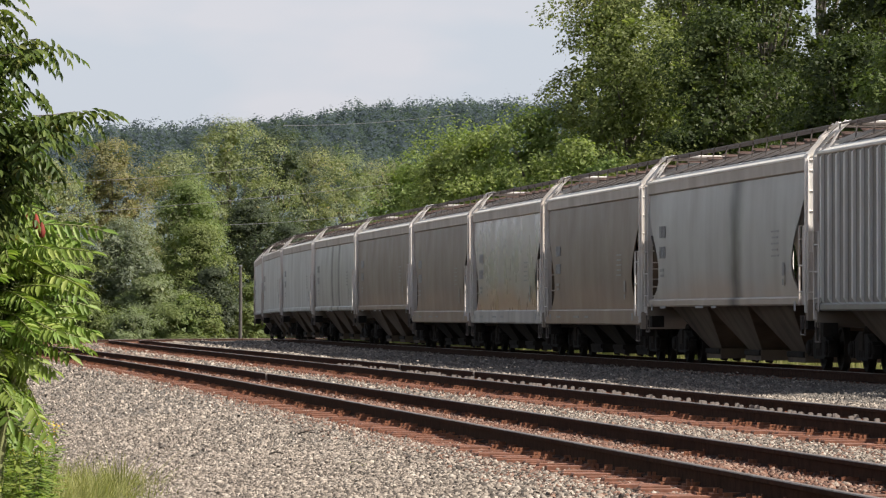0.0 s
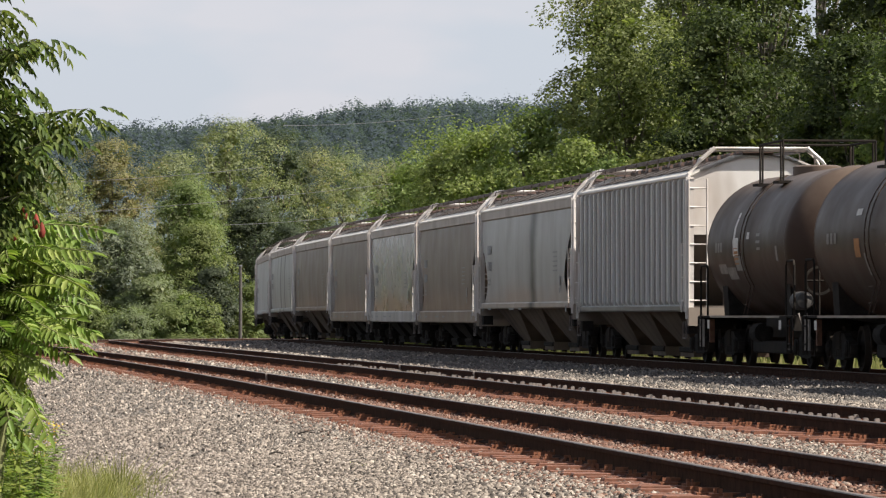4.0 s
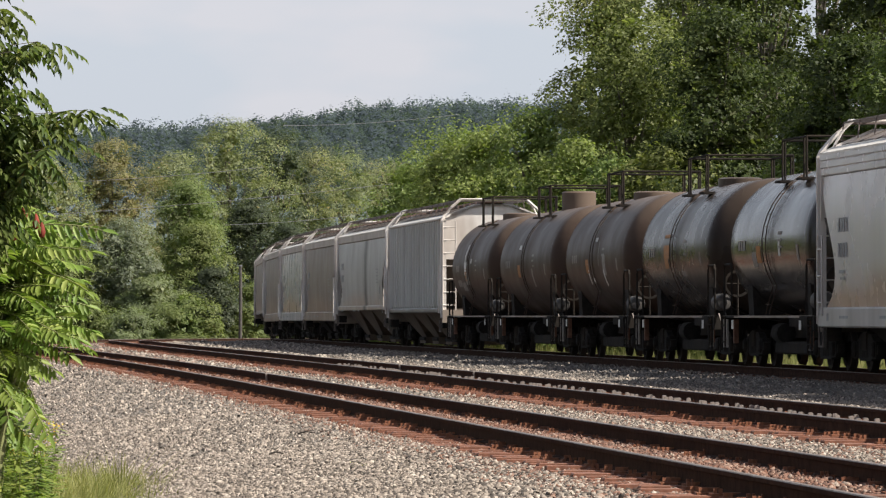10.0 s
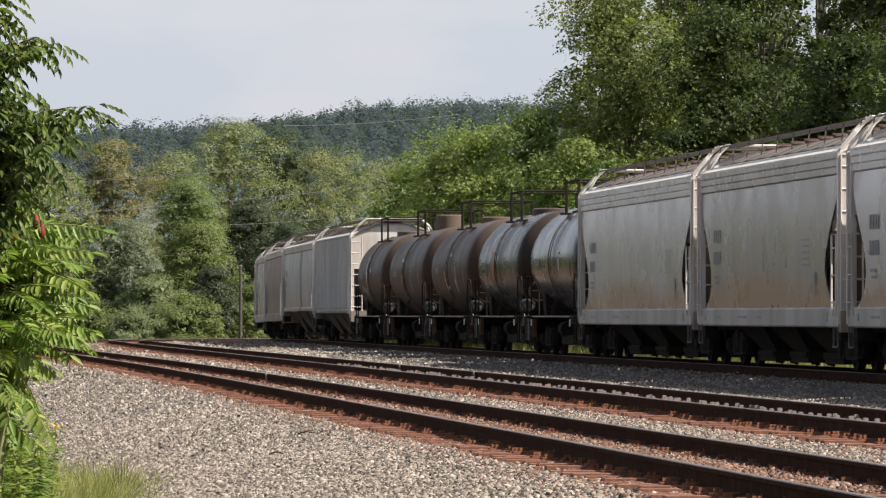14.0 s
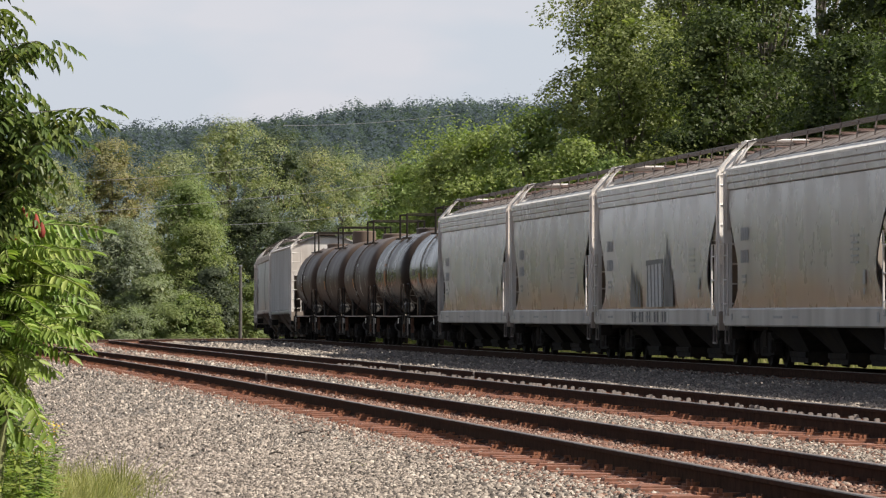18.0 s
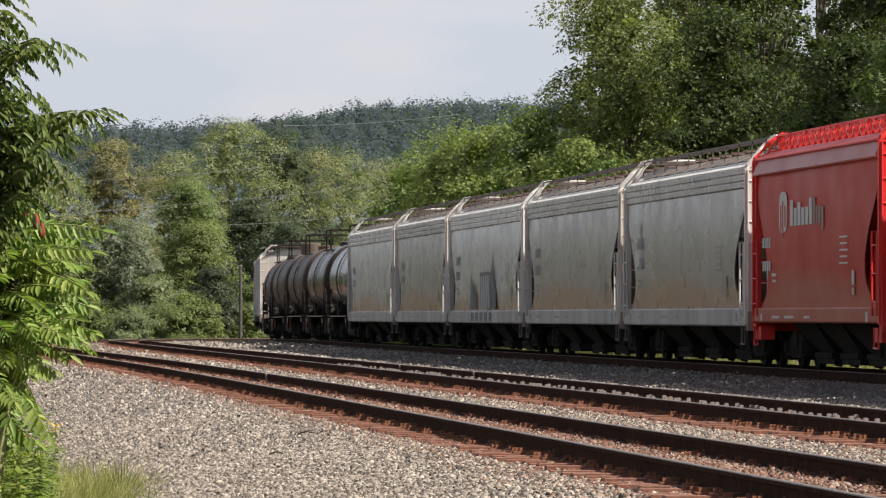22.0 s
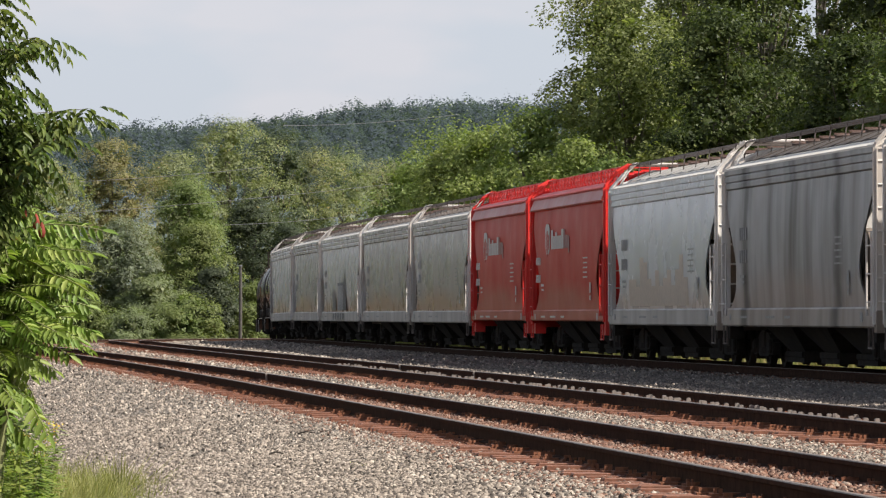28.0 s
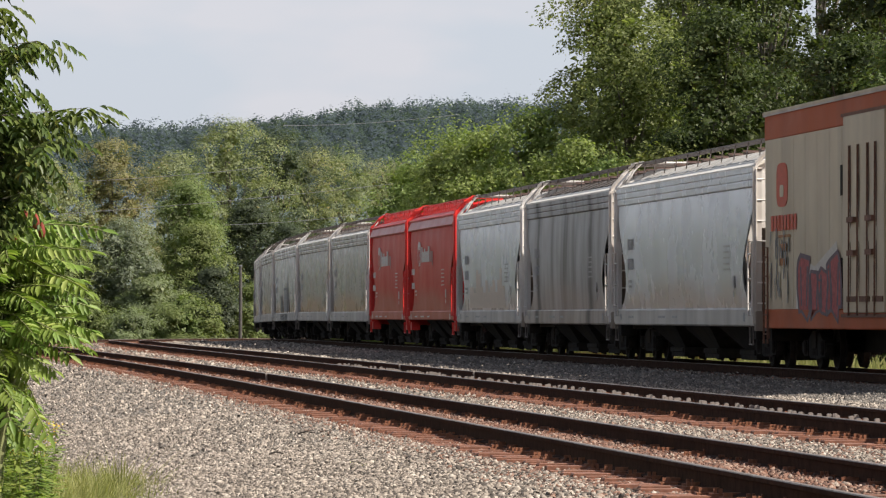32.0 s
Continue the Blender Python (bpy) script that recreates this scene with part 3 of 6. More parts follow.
        pr = [(half - 0.12, zs - sh), (half + 0.0, zs - sh), (half + 0.03, zs - sh + 0.03), (half + 0.03, zs - 0.02), (half - 0.0, zs + 0.012), (half - 0.12, zs + 0.012)]
        pr = pr if sd > 0 else [(-y, z) for y, z in pr][::-1]
        s_.prism(pr, -hx, hx)
        part("side_sill", s_, kind.get("sill_paint", SILL.get(paint.name, paint)), car)
    # ---- roof ----
    b = B()
    prof = [(-half + 0.03, ze), (-half + 0.30, ze + 0.14), (-0.62, z_top - 0.06), (-0.3, z_top), (0.3, z_top), (0.62, z_top - 0.06), (half - 0.30, ze + 0.14), (half - 0.03, ze)]
    nseg = 12
    rows = [[(-hx + 0.08 + (2 * hx - 0.16) * j / nseg, y, z) for y, z in prof[1:-1]] for j in range(nseg + 1)]
    b.quadgrid(rows)
    b.quadgrid([[(x, y, z - 0.04) for x, y, z in r] for r in rows[::-1]])
    roof = part("roof", b, kind.get("roof", M["roof"]), car, smooth=30)
    for sd in (-1, 1):
        pr = [(half - 0.28, ze + 0.10), (half - 0.03, ze - 0.03), (half + 0.015, ze - 0.015), (half + 0.015, ze + 0.02), (half - 0.28, ze + 0.155)]
        pr = pr if sd > 0 else [(-y, z) for y, z in pr][::-1]
        part("roof_edge", B().prism(pr, -hx + 0.1, hx - 0.1), kind.get("edge", M["edge"]), car)
    for j in range(1, 10):
        x = -hx + 2 * hx * j / 10
        cb = B()
        rr = [[(x + dx, y, z + dz) for y, z in prof] for dx, dz in ((-0.04, -0.01), (-0.04, 0.018), (0.04, 0.018), (0.04, -0.01))]
        cb.quadgrid(rr)
        part("carline", cb, kind.get("roof", M["roof"]), roof)
    # ---- end plates, slope sheets, platforms ----
    for sd in (-1, 1):
        xe = sd * hx
        ep = B()
        prof_e = [(-half - 0.01, slope_top - 0.06), (half + 0.01, slope_top - 0.06), (half + 0.01, ze + 0.03), (half - 0.28, ze + 0.18), (0.62, z_top + 0.0), (-0.62, z_top + 0.0), (-half + 0.28, ze + 0.18), (-half - 0.01, ze + 0.03)]
        ep.prism(prof_e, xe - 0.05 if sd > 0 else xe, xe if sd > 0 else xe + 0.05)
        for vi, vv in enumerate(ep.v):
            ep.v[vi] = (vv[0] - sd * 0.16, vv[1], vv[2])
        part("end_plate", ep, kind.get("end", trim), car, "sunlit end plate")
        sl = B()
        xi = xe - sd * 2.3
        sl.quadgrid([[(xe - sd * 0.2, -half + 0.06, slope_top), (xe - sd * 0.2, half - 0.06, slope_top)], [(xi, -half + 0.12, zs - 0.1), (xi, half - 0.12, zs - 0.1)]][::sd])
        sl.quadgrid([[(xe - sd * 0.26, -half + 0.06, slope_top), (xe - sd * 0.26, half - 0.06, slope_top)], [(xi - sd * 0.06, -half + 0.12, zs - 0.1), (xi - sd * 0.06, half - 0.12, zs - 0.1)]][::-sd])
        part("slope_sheet", sl, kind.get("slope", M["slope"]), car)
        for w in (-1, 1):
            # corner posts and bolster web
            cp = B().box(xe - 0.045, xe + 0.045, min(w * (half - 0.13), w * (half + 0.045)), max(w * (half - 0.13), w * (half + 0.045)), zs - 0.3, ze - 0.02, 0.01)
            part("corner_post", cp, trim, car)
            st = B().tube([(xe, w * (half + 0.01), ze - 0.06), (xe, w * (half - 0.02), ze + 0.04), (xe, w * (half - 0.30), ze + 0.36), (xe, w * 1.02, z_top + 0.16)], 0.05, 6)
            st.tube([(xe - sd * 0.42, w * (half - 0.16), ze + 0.06), (xe - sd * 0.42, w * (half - 0.34), ze + 0.40), (xe - sd * 0.42, w * 1.02, z_top + 0.16)], 0.03, 5)
            part("roof_handrail", st, trim, car)
            ladder(car, xe + sd * 0.05, w * (half - 0.22), zs - 0.1, ze - 0.06, 0.40, trim, True)
            ladder(car, xe - sd * 0.32, w * (half + 0.05), zs - 0.15, zs + 1.35, 0.42, kind.get("step", trim), False)
            stp = B().tube([(xe - sd * 0.1, w * (half + 0.02), zs - 0.35), (xe - sd * 0.1, w * (half + 0.02), zs - 0.72), (xe - sd * 0.5, w * (half + 0.02), zs - 0.72), (xe - sd * 0.5, w * (half + 0.02), zs - 0.35)], 0.025, 5)
            part("stirrup_step", stp, kind.get("step", M["walk"]), car)
            bp = B().box(min(xe, xe - sd * 0.65), max(xe, xe - sd * 0.65), min(w * (half - 0.3), w * (half - 0.02)), max(w * (half - 0.3), w * (half - 0.02)), zs - 0.62, zs - 0.36, 0.01)
            part("jacking_pad", bp, kind.get("step", M["iron"]), car)
        xo, xi_ = sorted((xe + sd * 0.02, xe - sd * 0.36))
        part("crossover_platform", B().box(xo, xi_, -1.04, 1.04, z_top + 0.08, z_top + 0.11, 0.01), kind.get("walk", M["walk"]), car)
        part("crossover_rail", B().tube([(xe, -1.02, z_top + 0.15), (xe, 1.02, z_top + 0.15)], 0.03, 6), trim, car)
        es = B().box(xe - 0.14, xe + 0.14, -half, half, zs - 0.45, zs - 0.05, 0.02)
        part("end_sill", es, kind.get("step", M["dirty"]), car)
        pf = B().box(min(xe, xe - sd * 0.9), max(xe, xe - sd * 0.9), -half + 0.1, half - 0.1, zs - 0.06, zs - 0.01)
        part("end_platform", pf, M["walk"], car)
        cw = B().box(min(xe - sd * 0.2, xe - sd * 2.4), max(xe - sd * 0.2, xe - sd * 2.4), -0.2, 0.2, zs - 0.6, zs - 0.06)
        part("draft_sill", cw, M["iron"], car)
        coupler(car, sd * L / 2, sd)
        truck(car, sd * (L / 2 - 2.15))
        # supports of the slope sheet
        for w in (-0.7, 0.7):
            part("slope_post", B().tube([(xe - sd * 0.6, w, zs - 0.06), (xe - sd * 0.6, w, slope_top - 0.5)], 0.05, 6), M["slope"], car)
        for w in (-1, 1):
            gx = xe - sd * 0.18
            part("grab_iron", B().tube([(xe + sd * 0.06, w * 0.9, slope_top + 0.3), (xe + sd * 0.09, w * 0.9, slope_top + 0.3), (xe + sd * 0.09, w * 0.3, slope_top + 0.3), (xe + sd * 0.06, w * 0.3, slope_top + 0.3)], 0.014, 5), trim, car)
    bw = B().lathe([(-0.02, 0.27), (0.02, 0.27), (0.02, 0.23), (-0.02, 0.23), (-0.02, 0.27)], "x", (-hx - 0.12, -0.7, zs + 1.0), 16)
    bw.tube([(-hx - 0.12, -0.95, zs + 1.0), (-hx - 0.12, -0.45, zs + 1.0)], 0.02, 5).tube([(-hx - 0.12, -0.7, zs + 0.75), (-hx - 0.12, -0.7, zs + 1.25)], 0.02, 5)
    part("brake_wheel", bw, M["iron"], car)
    # ---- walkways and hatches ----
    zw = z_top + kind.get("walk_up", 0.10)
    yw = kind.get("walk_y", 0.98)
    for sd in (-1, 1):
        wk = B()
        for q in range(3):
            y = sd * (yw - 0.16 + 0.16 * q)
            wk.box(-hx + 0.1, hx - 0.1, y - 0.024, y + 0.024, zw, zw + 0.03)
        part("walkway", wk, kind.get("walk", M["walk"]), car)
        n = max(6, int(body_l / 1.6))
        bm_ = B().tube([(0, sd * (yw + 0.2), zw + 0.01), (0, sd * (yw + 0.24), ze + 0.26)], 0.017, 4)
        me = bm_.mesh("walkway_bracket", kind.get("bracket", M["walk"]))
        for j in range(n + 1):
            part("walkway_bracket", me, None, car, loc=(-hx + 0.15 + (2 * hx - 0.3) * j / n, 0, 0))
    nh = kind.get("hatches", 10)
    hb = B().lathe([(0.0, 0.36), (0.06, 0.36), (0.085, 0.30), (0.10, 0.0)], "z", (0, 0, 0), 14) if kind.get("round", True) else B().box(-0.62, 0.62, -0.34, 0.34, 0, 0.13, 0.04)
    hb.box(-0.04, 0.04, -0.38, 0.38, 0.08, 0.12)
    me = hb.mesh("hatch", kind.get("hatch", M["hatch"]), 40)
    for j in range(nh):
        part("hatch", me, None, car, loc=(-hx + 1.0 + (2 * hx - 2.0) * j / (nh - 1), 0, z_top - 0.01))
    if kind.get("curb"):
        # perforated hatch walls along the roof
        for sd in (-1, 1):
            n = int(body_l / 0.62)
            cm = B().box(-0.25, -0.21, -0.03, 0.03, 0.0, 0.30).box(0.21, 0.25, -0.03, 0.03, 0.0, 0.30).box(-0.25, 0.25, -0.02, 0.02, 0.25, 0.29)
            cm.tube([(-0.22, 0, 0.02), (0.22, 0, 0.26)], 0.035, 4).tube([(0.22, 0, 0.02), (-0.22, 0, 0.26)], 0.035, 4)
            me = cm.mesh("roof_panel", kind["curb"])
            for j in range(n):
                part("roof_panel", me, None, car, loc=(-hx + 0.45 + (2 * hx - 0.9) * j / (n - 1), sd * 1.14, ze + 0.17))
    # ---- hopper bays ----
    nb = kind.get("bays", 3)
    span = 2 * (hx - 2.5)
    for j in range(nb):
        x0 = -span / 2 + span * j / nb
        x1 = x0 + span / nb
        xm = (x0 + x1) / 2
        b = B()
        top = [(x0, -half + 0.14, zs - 0.1), (x1, -half + 0.14, zs - 0.1), (x1, half - 0.14, zs - 0.1), (x0, half - 0.14, zs - 0.1)]
        bot = [(xm - 0.8, -0.85, 0.36), (xm + 0.8, -0.85, 0.36), (xm + 0.8, 0.85, 0.36), (xm - 0.8, 0.85, 0.36)]
        b.quadgrid([bot, top], close=True)
        b.fan(bot[::-1])
        b.box(xm - 0.95, xm + 0.95, -0.9, 0.9, 0.14, 0.36)
        part("hopper_bay", b, kind.get("bay", M["iron"]), car)
        part("outlet_gate", B().box(xm - 0.9, xm + 0.9, -0.94, 0.94, 0.24, 0.36, 0.02), M["iron"], car)
    part("centre_sill", B().box(-hx + 1, hx - 1, -0.17, 0.17, zs - 0.55, zs - 0.2), M["iron"], car)
    # ---- marks on the side toward the tracks ----
    y = side_y(zs + 1.0, zs, ze, kind.get("bulge", 0.2), half) + 0.012
    if kind.get("logo"):
        yy = y + 0.002
        ring = [(hx - 3.3 + 0.44 * math.copysign(abs(math.cos(q * math.pi / 12)) ** 0.6, math.cos(q * math.pi / 12)), yy, 3.08 + 0.40 * math.copysign(abs(math.sin(q * math.pi / 12)) ** 0.6, math.sin(q * math.pi / 12))) for q in range(24)]
        part("emblem", B().fan(ring[::-1]).quadgrid([ring, [(x, y_ - 0.01, z) for x, y_, z in ring]], close=True), M["pale"], car, "pale plain emblem")
        for ex_, z_a, z_b in ((hx - 3.08, 2.72, 3.22), (hx - 3.30, 2.62, 3.30), (hx - 3.54, 2.80, 3.20)):
            part("emblem_stripe", B().box(ex_ - 0.05, ex_ + 0.05, yy, yy + 0.008, z_a, z_b), paint, car)
        wx = hx - 4.1
        for q in range(10):
            w_ = 0.31 if q < 6 else 0.20
            hgt = (0.50, 0.34, 0.44, 0.34, 0.34, 0.50, 0.50, 0.34, 0.34, 0.44)[q]
            bars(car, [(wx - w_ / 2, 2.80 + hgt / 2 - (0.12 if q == 9 else 0), w_, hgt)], yy, M["pale"] if q < 6 else M["pale_thin"], "brand_mark")
            wx -= w_ + 0.09
    if not ribbed:
        dark = kind.get("marks", M["letter"])
        f = hx
        bars(car, [(f - (1.1 if kind.get("logo") else 2.0) - 0.24 * q, zs + (1.3 if kind.get("logo") else 1.52) - 0.46 * w, 0.15, 0.2 if kind.get("logo") else 0.26) for q in range(4) for w in (0, 1)] + [(f - 2.3, zs + 0.66, 0.5, 0.06), (f - 2.35, zs + 0.54, 0.4, 0.05)] + [(-f + 2.5, zs + 0.55, 0.22, 0.26), (-f + 2.5, zs + 0.3, 0.16, 0.12)], y, dark)
        bars(car, [(-f + 3.4, zs + 1.30 - 0.12 * q, 0.8 - 0.12 * (q % 2), 0.035) for q in range(5)], y, dark)
        bars(car, [(f - 1.0, zs - 0.17, 0.16, 0.14), (f - 2.6, zs - 0.17, 0.8, 0.05), (-f + 1.1, zs - 0.17, 0.2, 0.18), (0.5, zs - 0.17, 0.6, 0.05), (2.4, zs - 0.17, 1.0, 0.05)], half + 0.034, dark)
    rg = random.Random(i)
    if kind.get("tag"):
        yt = side_y(zs + 0.6, zs, ze, kind.get("bulge", 0.2), half) + 0.004
        yt = half + 0.008
        part("graffiti_fill", B().fan([(0.9, yt, zs + 0.06), (0.8, yt, zs + 1.02), (-1.5, yt, zs + 1.08), (-1.6, yt, zs + 0.06)]), M["pale_spray"], car, "pale blotted graffiti")
        for q in range(5):
            gx = 0.7 - 0.52 * q
            part("graffiti_stroke", B().fan([(gx, yt + 0.004, zs + 0.06), (gx + 0.14, yt + 0.004, zs + 1.05), (gx - 0.04, yt + 0.004, zs + 1.07), (gx - 0.18, yt + 0.004, zs + 0.06)]), M["spray"], car)
        part("graffiti_stroke", B().fan([(0.95, yt + 0.005, zs + 1.0), (0.95, yt + 0.005, zs + 1.12), (-1.55, yt + 0.005, zs + 1.14), (-1.55, yt + 0.005, zs + 1.04)]), M["spray"], car)
        for gx, gw, gh in ((3.1, 0.5, 1.1), (2.7, 0.4, 0.9), (2.3, 0.35, 0.95), (1.9, 0.3, 0.75), (-1.9, 0.4, 1.3), (-2.2, 0.4, 1.75), (-2.55, 0.4, 1.45), (-2.9, 0.35, 1.0)):
            part("graffiti_stroke", B().fan([(gx + gw / 2, yt + 0.006, zs + 0.06), (gx + gw * 0.4, yt + 0.006, zs + gh * 0.7), (gx + 0.04, yt + 0.006, zs + gh), (gx - gw * 0.35, yt + 0.006, zs + gh * 0.6), (gx - gw / 2, yt + 0.006, zs + 0.06)]), M["spray"], car)
        for q in range(16):
            x = 3.2 - 6.0 * q / 16
            bars(car, [(x, zs - 0.17, rg.uniform(0.08, 0.2), 0.24)], half + 0.036, M["spray"] if q % 3 else M["pale"], "graffiti_stroke")
    if kind.get("placard"):
        yt = side_y(zs + 1.5, zs, ze, kind.get("bulge", 0.2), half) + 0.006
        bars(car, [(hx - 2.0, zs + 1.75, 0.85, 0.42), (hx - 2.0, zs + 1.15, 0.85, 0.42)], yt, M["pale"], "placard")
        bars(car, [(hx - 2.0, zs + 1.75, 0.5, 0.28), (hx - 2.0, zs + 1.15, 0.5, 0.28)], yt + 0.007, M["grey_d"], "placard_mark")
    if kind.get("patch"):
        for q in range(15):
            pb = B()
            top = zs + 0.08 + rg.choice((0.45, 0.62, 0.8, 1.0, 1.12))
            xa, xb = 4.8 - 0.58 * q, 4.8 - 0.58 * (q + 1)
            pb.quadgrid([[(xa, side_y(z, zs, ze, kind.get("bulge", 0.2), half) + 0.006, z), (xb, side_y(z, zs, ze, kind.get("bulge", 0.2), half) + 0.006, z)] for z in np.linspace(zs + 0.08, top, 7)])
            part("paint_patch", pb, M["patch"], car, "tan touch-up paint")
    return car


def tank_car(i, paint, dome=False):
    L = FRONT[i] - FRONT[i + 1]
    car = thing("tank_car", TANK_LABEL[0 if i > 11 else 1], "railcar", "freight train")
    CARS.append((car, (FRONT[i] + FRONT[i + 1]) / 2, L))
    R, zc = 1.52, 2.50
    hx = L / 2 - 0.95
    b = B()
    prof = [(-hx, 0.0)]
    for q in range(1, 9):
        a = math.pi / 2 * q / 8
        prof.append((-hx + 0.62 * (1 - math.cos(a)), R * math.sin(a)))
    n_ring = 10
    for q in range(1, n_ring):
        prof.append((-hx + 0.62 + (2 * hx - 1.24) * q / n_ring, R))
    prof += [(-x, r) for x, r in prof[8::-1]]
    b.lathe(prof, "x", (0, 0, zc), 48)
    part("tank", b, paint, car, smooth=50)
    for x in (-hx + 0.66, hx - 0.66):
        part("weld_band", B().lathe([(x - 0.035, R + 0.001), (x - 0.025, R + 0.005), (x + 0.025, R + 0.005), (x + 0.035, R + 0.001)], "x", (0, 0, zc), 48), paint, car, smooth=50)
    # ladder over the side, dome platform with railing
    for sd in (-1, 1):
        pts = [(0, sd * (R + 0.06) * math.cos(a), zc + (R + 0.06) * math.sin(a)) for a in np.linspace(-0.55, 1.15, 12)]
        lb = B()
        for dx in (-0.2, 0.2):
            lb.tube([(p[0] + dx, p[1], p[2]) for p in [(0, sd * 1.5, 1.1)] + pts], 0.013, 5)
        for p in pts + [(0, sd * 1.5, 1.3), (0, sd * 1.5, 1.6)]:
            lb.tube([(-0.2, p[1], p[2]), (0.2, p[1], p[2])], 0.010, 4)
        part("ladder", lb, M["tank_b"], car)
        rl = B()
        zt = zc + R + 0.05
        x0 = 1.35
        for x in (-x0, x0):
            rl.tube([(x, sd * 0.95, zt - 0.28), (x, sd * 0.95, zt + 0.54)], 0.024, 6)
            rl.tube([(x - 0.28 * (1 if x > 0 else -1), sd * 0.95, zt - 0.28), (x - 0.28 * (1 if x > 0 else -1), sd * 0.95, zt + 0.54)], 0.024, 6)
        rl.tube([(-x0, sd * 0.95, zt + 0.54), (x0, sd * 0.95, zt + 0.54)], 0.024, 6)
        part("guard_rail", rl, M["iron"], car)
        for x in (-1.2, 1.2):
            part("platform", B().box(x - 0.32, x + 0.32, min(sd * 0.68, sd * 1.08), max(sd * 0.68, sd * 1.08), zt - 0.32, zt - 0.27), M["iron"], car)
    for x in (-1.35, 1.35):
        part("guard_rail", B().tube([(x, -0.95, zt + 0.54), (x, 0.95, zt + 0.54)], 0.024, 6), M["iron"], car)
    if dome:
        part("valve_dome", B().lathe([(-0.2, 0.47), (0.42, 0.47), (0.46, 0.43), (0.47, 0.0)], "z", (0, 0, zc + R), 24), paint, car, smooth=40)
    else:
        part("valve_dome", B().lathe([(-0.2, 0.5), (0.10, 0.5), (0.13, 0.42), (0.14, 0.0)], "z", (0, 0, zc + R), 24), paint, car, smooth=40)
    # underframe
    part("centre_sill", B().box(-L / 2 + 0.5, L / 2 - 0.5, -0.4, 0.4, 0.62, 1.1), M["iron"], car)
    part("brake_rigging", B().box(-2.2, 2.2, -0.95, 0.95, 0.30, 0.55, 0.03), M["iron"], car)
    part("brake_cylinder", B().lathe([(-0.4, 0.0), (-0.4, 0.2), (0.3, 0.2), (0.45, 0.08), (0.45, 0.0)], "x", (1.6, 0.9, 0.72), 12), M["iron"], car, smooth=40)
    for sd in (-1, 1):
        xe = sd * (L / 2 - 0.6)
        part("end_sill", B().box(xe - 0.15, xe + 0.15, -1.55, 1.55, 0.78, 1.06, 0.02), M["iron"], car)
        part("end_platform", B().box(min(xe, xe - sd * 1.4), max(xe, xe - sd * 1.4), -1.55, 1.55, 1.03, 1.07), M["iron"], car)
        for w in (-1, 1):
            hr = B().tube([(xe, w * 1.5, 1.03), (xe, w * 1.5, 2.05), (xe - sd * 0.08, w * 1.5, 2.14), (xe - sd * 0.8, w * 1.5, 2.14), (xe - sd * 0.9, w * 1.5, 2.05), (xe - sd * 0.9, w * 1.5, 1.03)], 0.024, 6)
            part("handrail", hr, M["iron"], car)
            ladder(car, xe - sd * 0.25, w * 1.56, 0.35, 1.05, 0.4, M["iron"])
            part("side_rail", B().box(-L / 2 + 0.6, L / 2 - 0.6, w * 1.5 - 0.04, w * 1.5 + 0.04, 1.03, 1.075) if sd > 0 else B().box(-1.2, 1.2, w * 0.8 - 0.05, w * 0.8 + 0.05, 0.85, 1.05), M["dirty"] if sd > 0 else M["iron"], car)
            sb = B().prism([(w * 0.3, 0.9), (w * 1.25, 1.05), (w * 1.3, 1.9), (w * 0.9, 1.45), (w * 0.3, 1.3)] if w > 0 else [(w * 0.3, 1.3), (w * 0.9, 1.45), (w * 1.3, 1.9), (w * 1.25, 1.05), (w * 0.3, 0.9)], xe - sd * 1.9 - 0.3, xe - sd * 1.9 + 0.3)
            part("saddle", sb, M["iron"], car)
        coupler(car, sd * L / 2, sd)
        truck(car, sd * (L / 2 - 1.75))
    ab = B().lathe([(-0.42, 0.0), (-0.38, 0.15), (-0.32, 0.18), (0.32, 0.18), (0.38, 0.15), (0.42, 0.0)], "x", (-L / 2 + 0.95, 1.3, 1.36), 16)
    part("air_reservoir", ab, M["brake_grey"], car, "grey air reservoir", smooth=40)
    part("outlet_valve", B().lathe([(0.35, 0.2), (0.8, 0.22), (1.3, 0.3)], "z", (0, 0, 0), 12), M["rust"], car)
    for sd in (-1, 1):
        for w in (-1, 1):
            xs_ = sd * (L / 2 - 0.95)
            part("stirrup_step", B().tube([(xs_ - 0.2, w * 1.53, 1.0), (xs_ - 0.2, w * 1.53, 0.42), (xs_ + 0.2, w * 1.53, 0.42), (xs_ + 0.2, w * 1.53, 1.0)], 0.028, 5), M["brace"], car, "pale worn steel step")
            part("uncoupling_lever", B().tube([(sd * (L / 2 - 0.42), w * 1.45, 1.12), (sd * (L / 2 - 0.36), w * 1.4, 0.92), (sd * (L / 2 - 0.34), w * 0.3, 0.9)], 0.02, 5), M["brace"], car)
            part("data_plate", B().box(sd * (L / 2 - 1.9) - 0.12, sd * (L / 2 - 1.9) + 0.12, min(w * 1.55, w * 1.556), max(w * 1.55, w * 1.556), 0.80, 0.98), M["pale"], car)
            part("hose_bracket", B().box(xs_ - sd * 0.55 - 0.05, xs_ - sd * 0.55 + 0.05, min(w * 1.36, w * 1.46), max(w * 1.36, w * 1.46), 0.5, 1.0, 0.01), M["rust"], car)
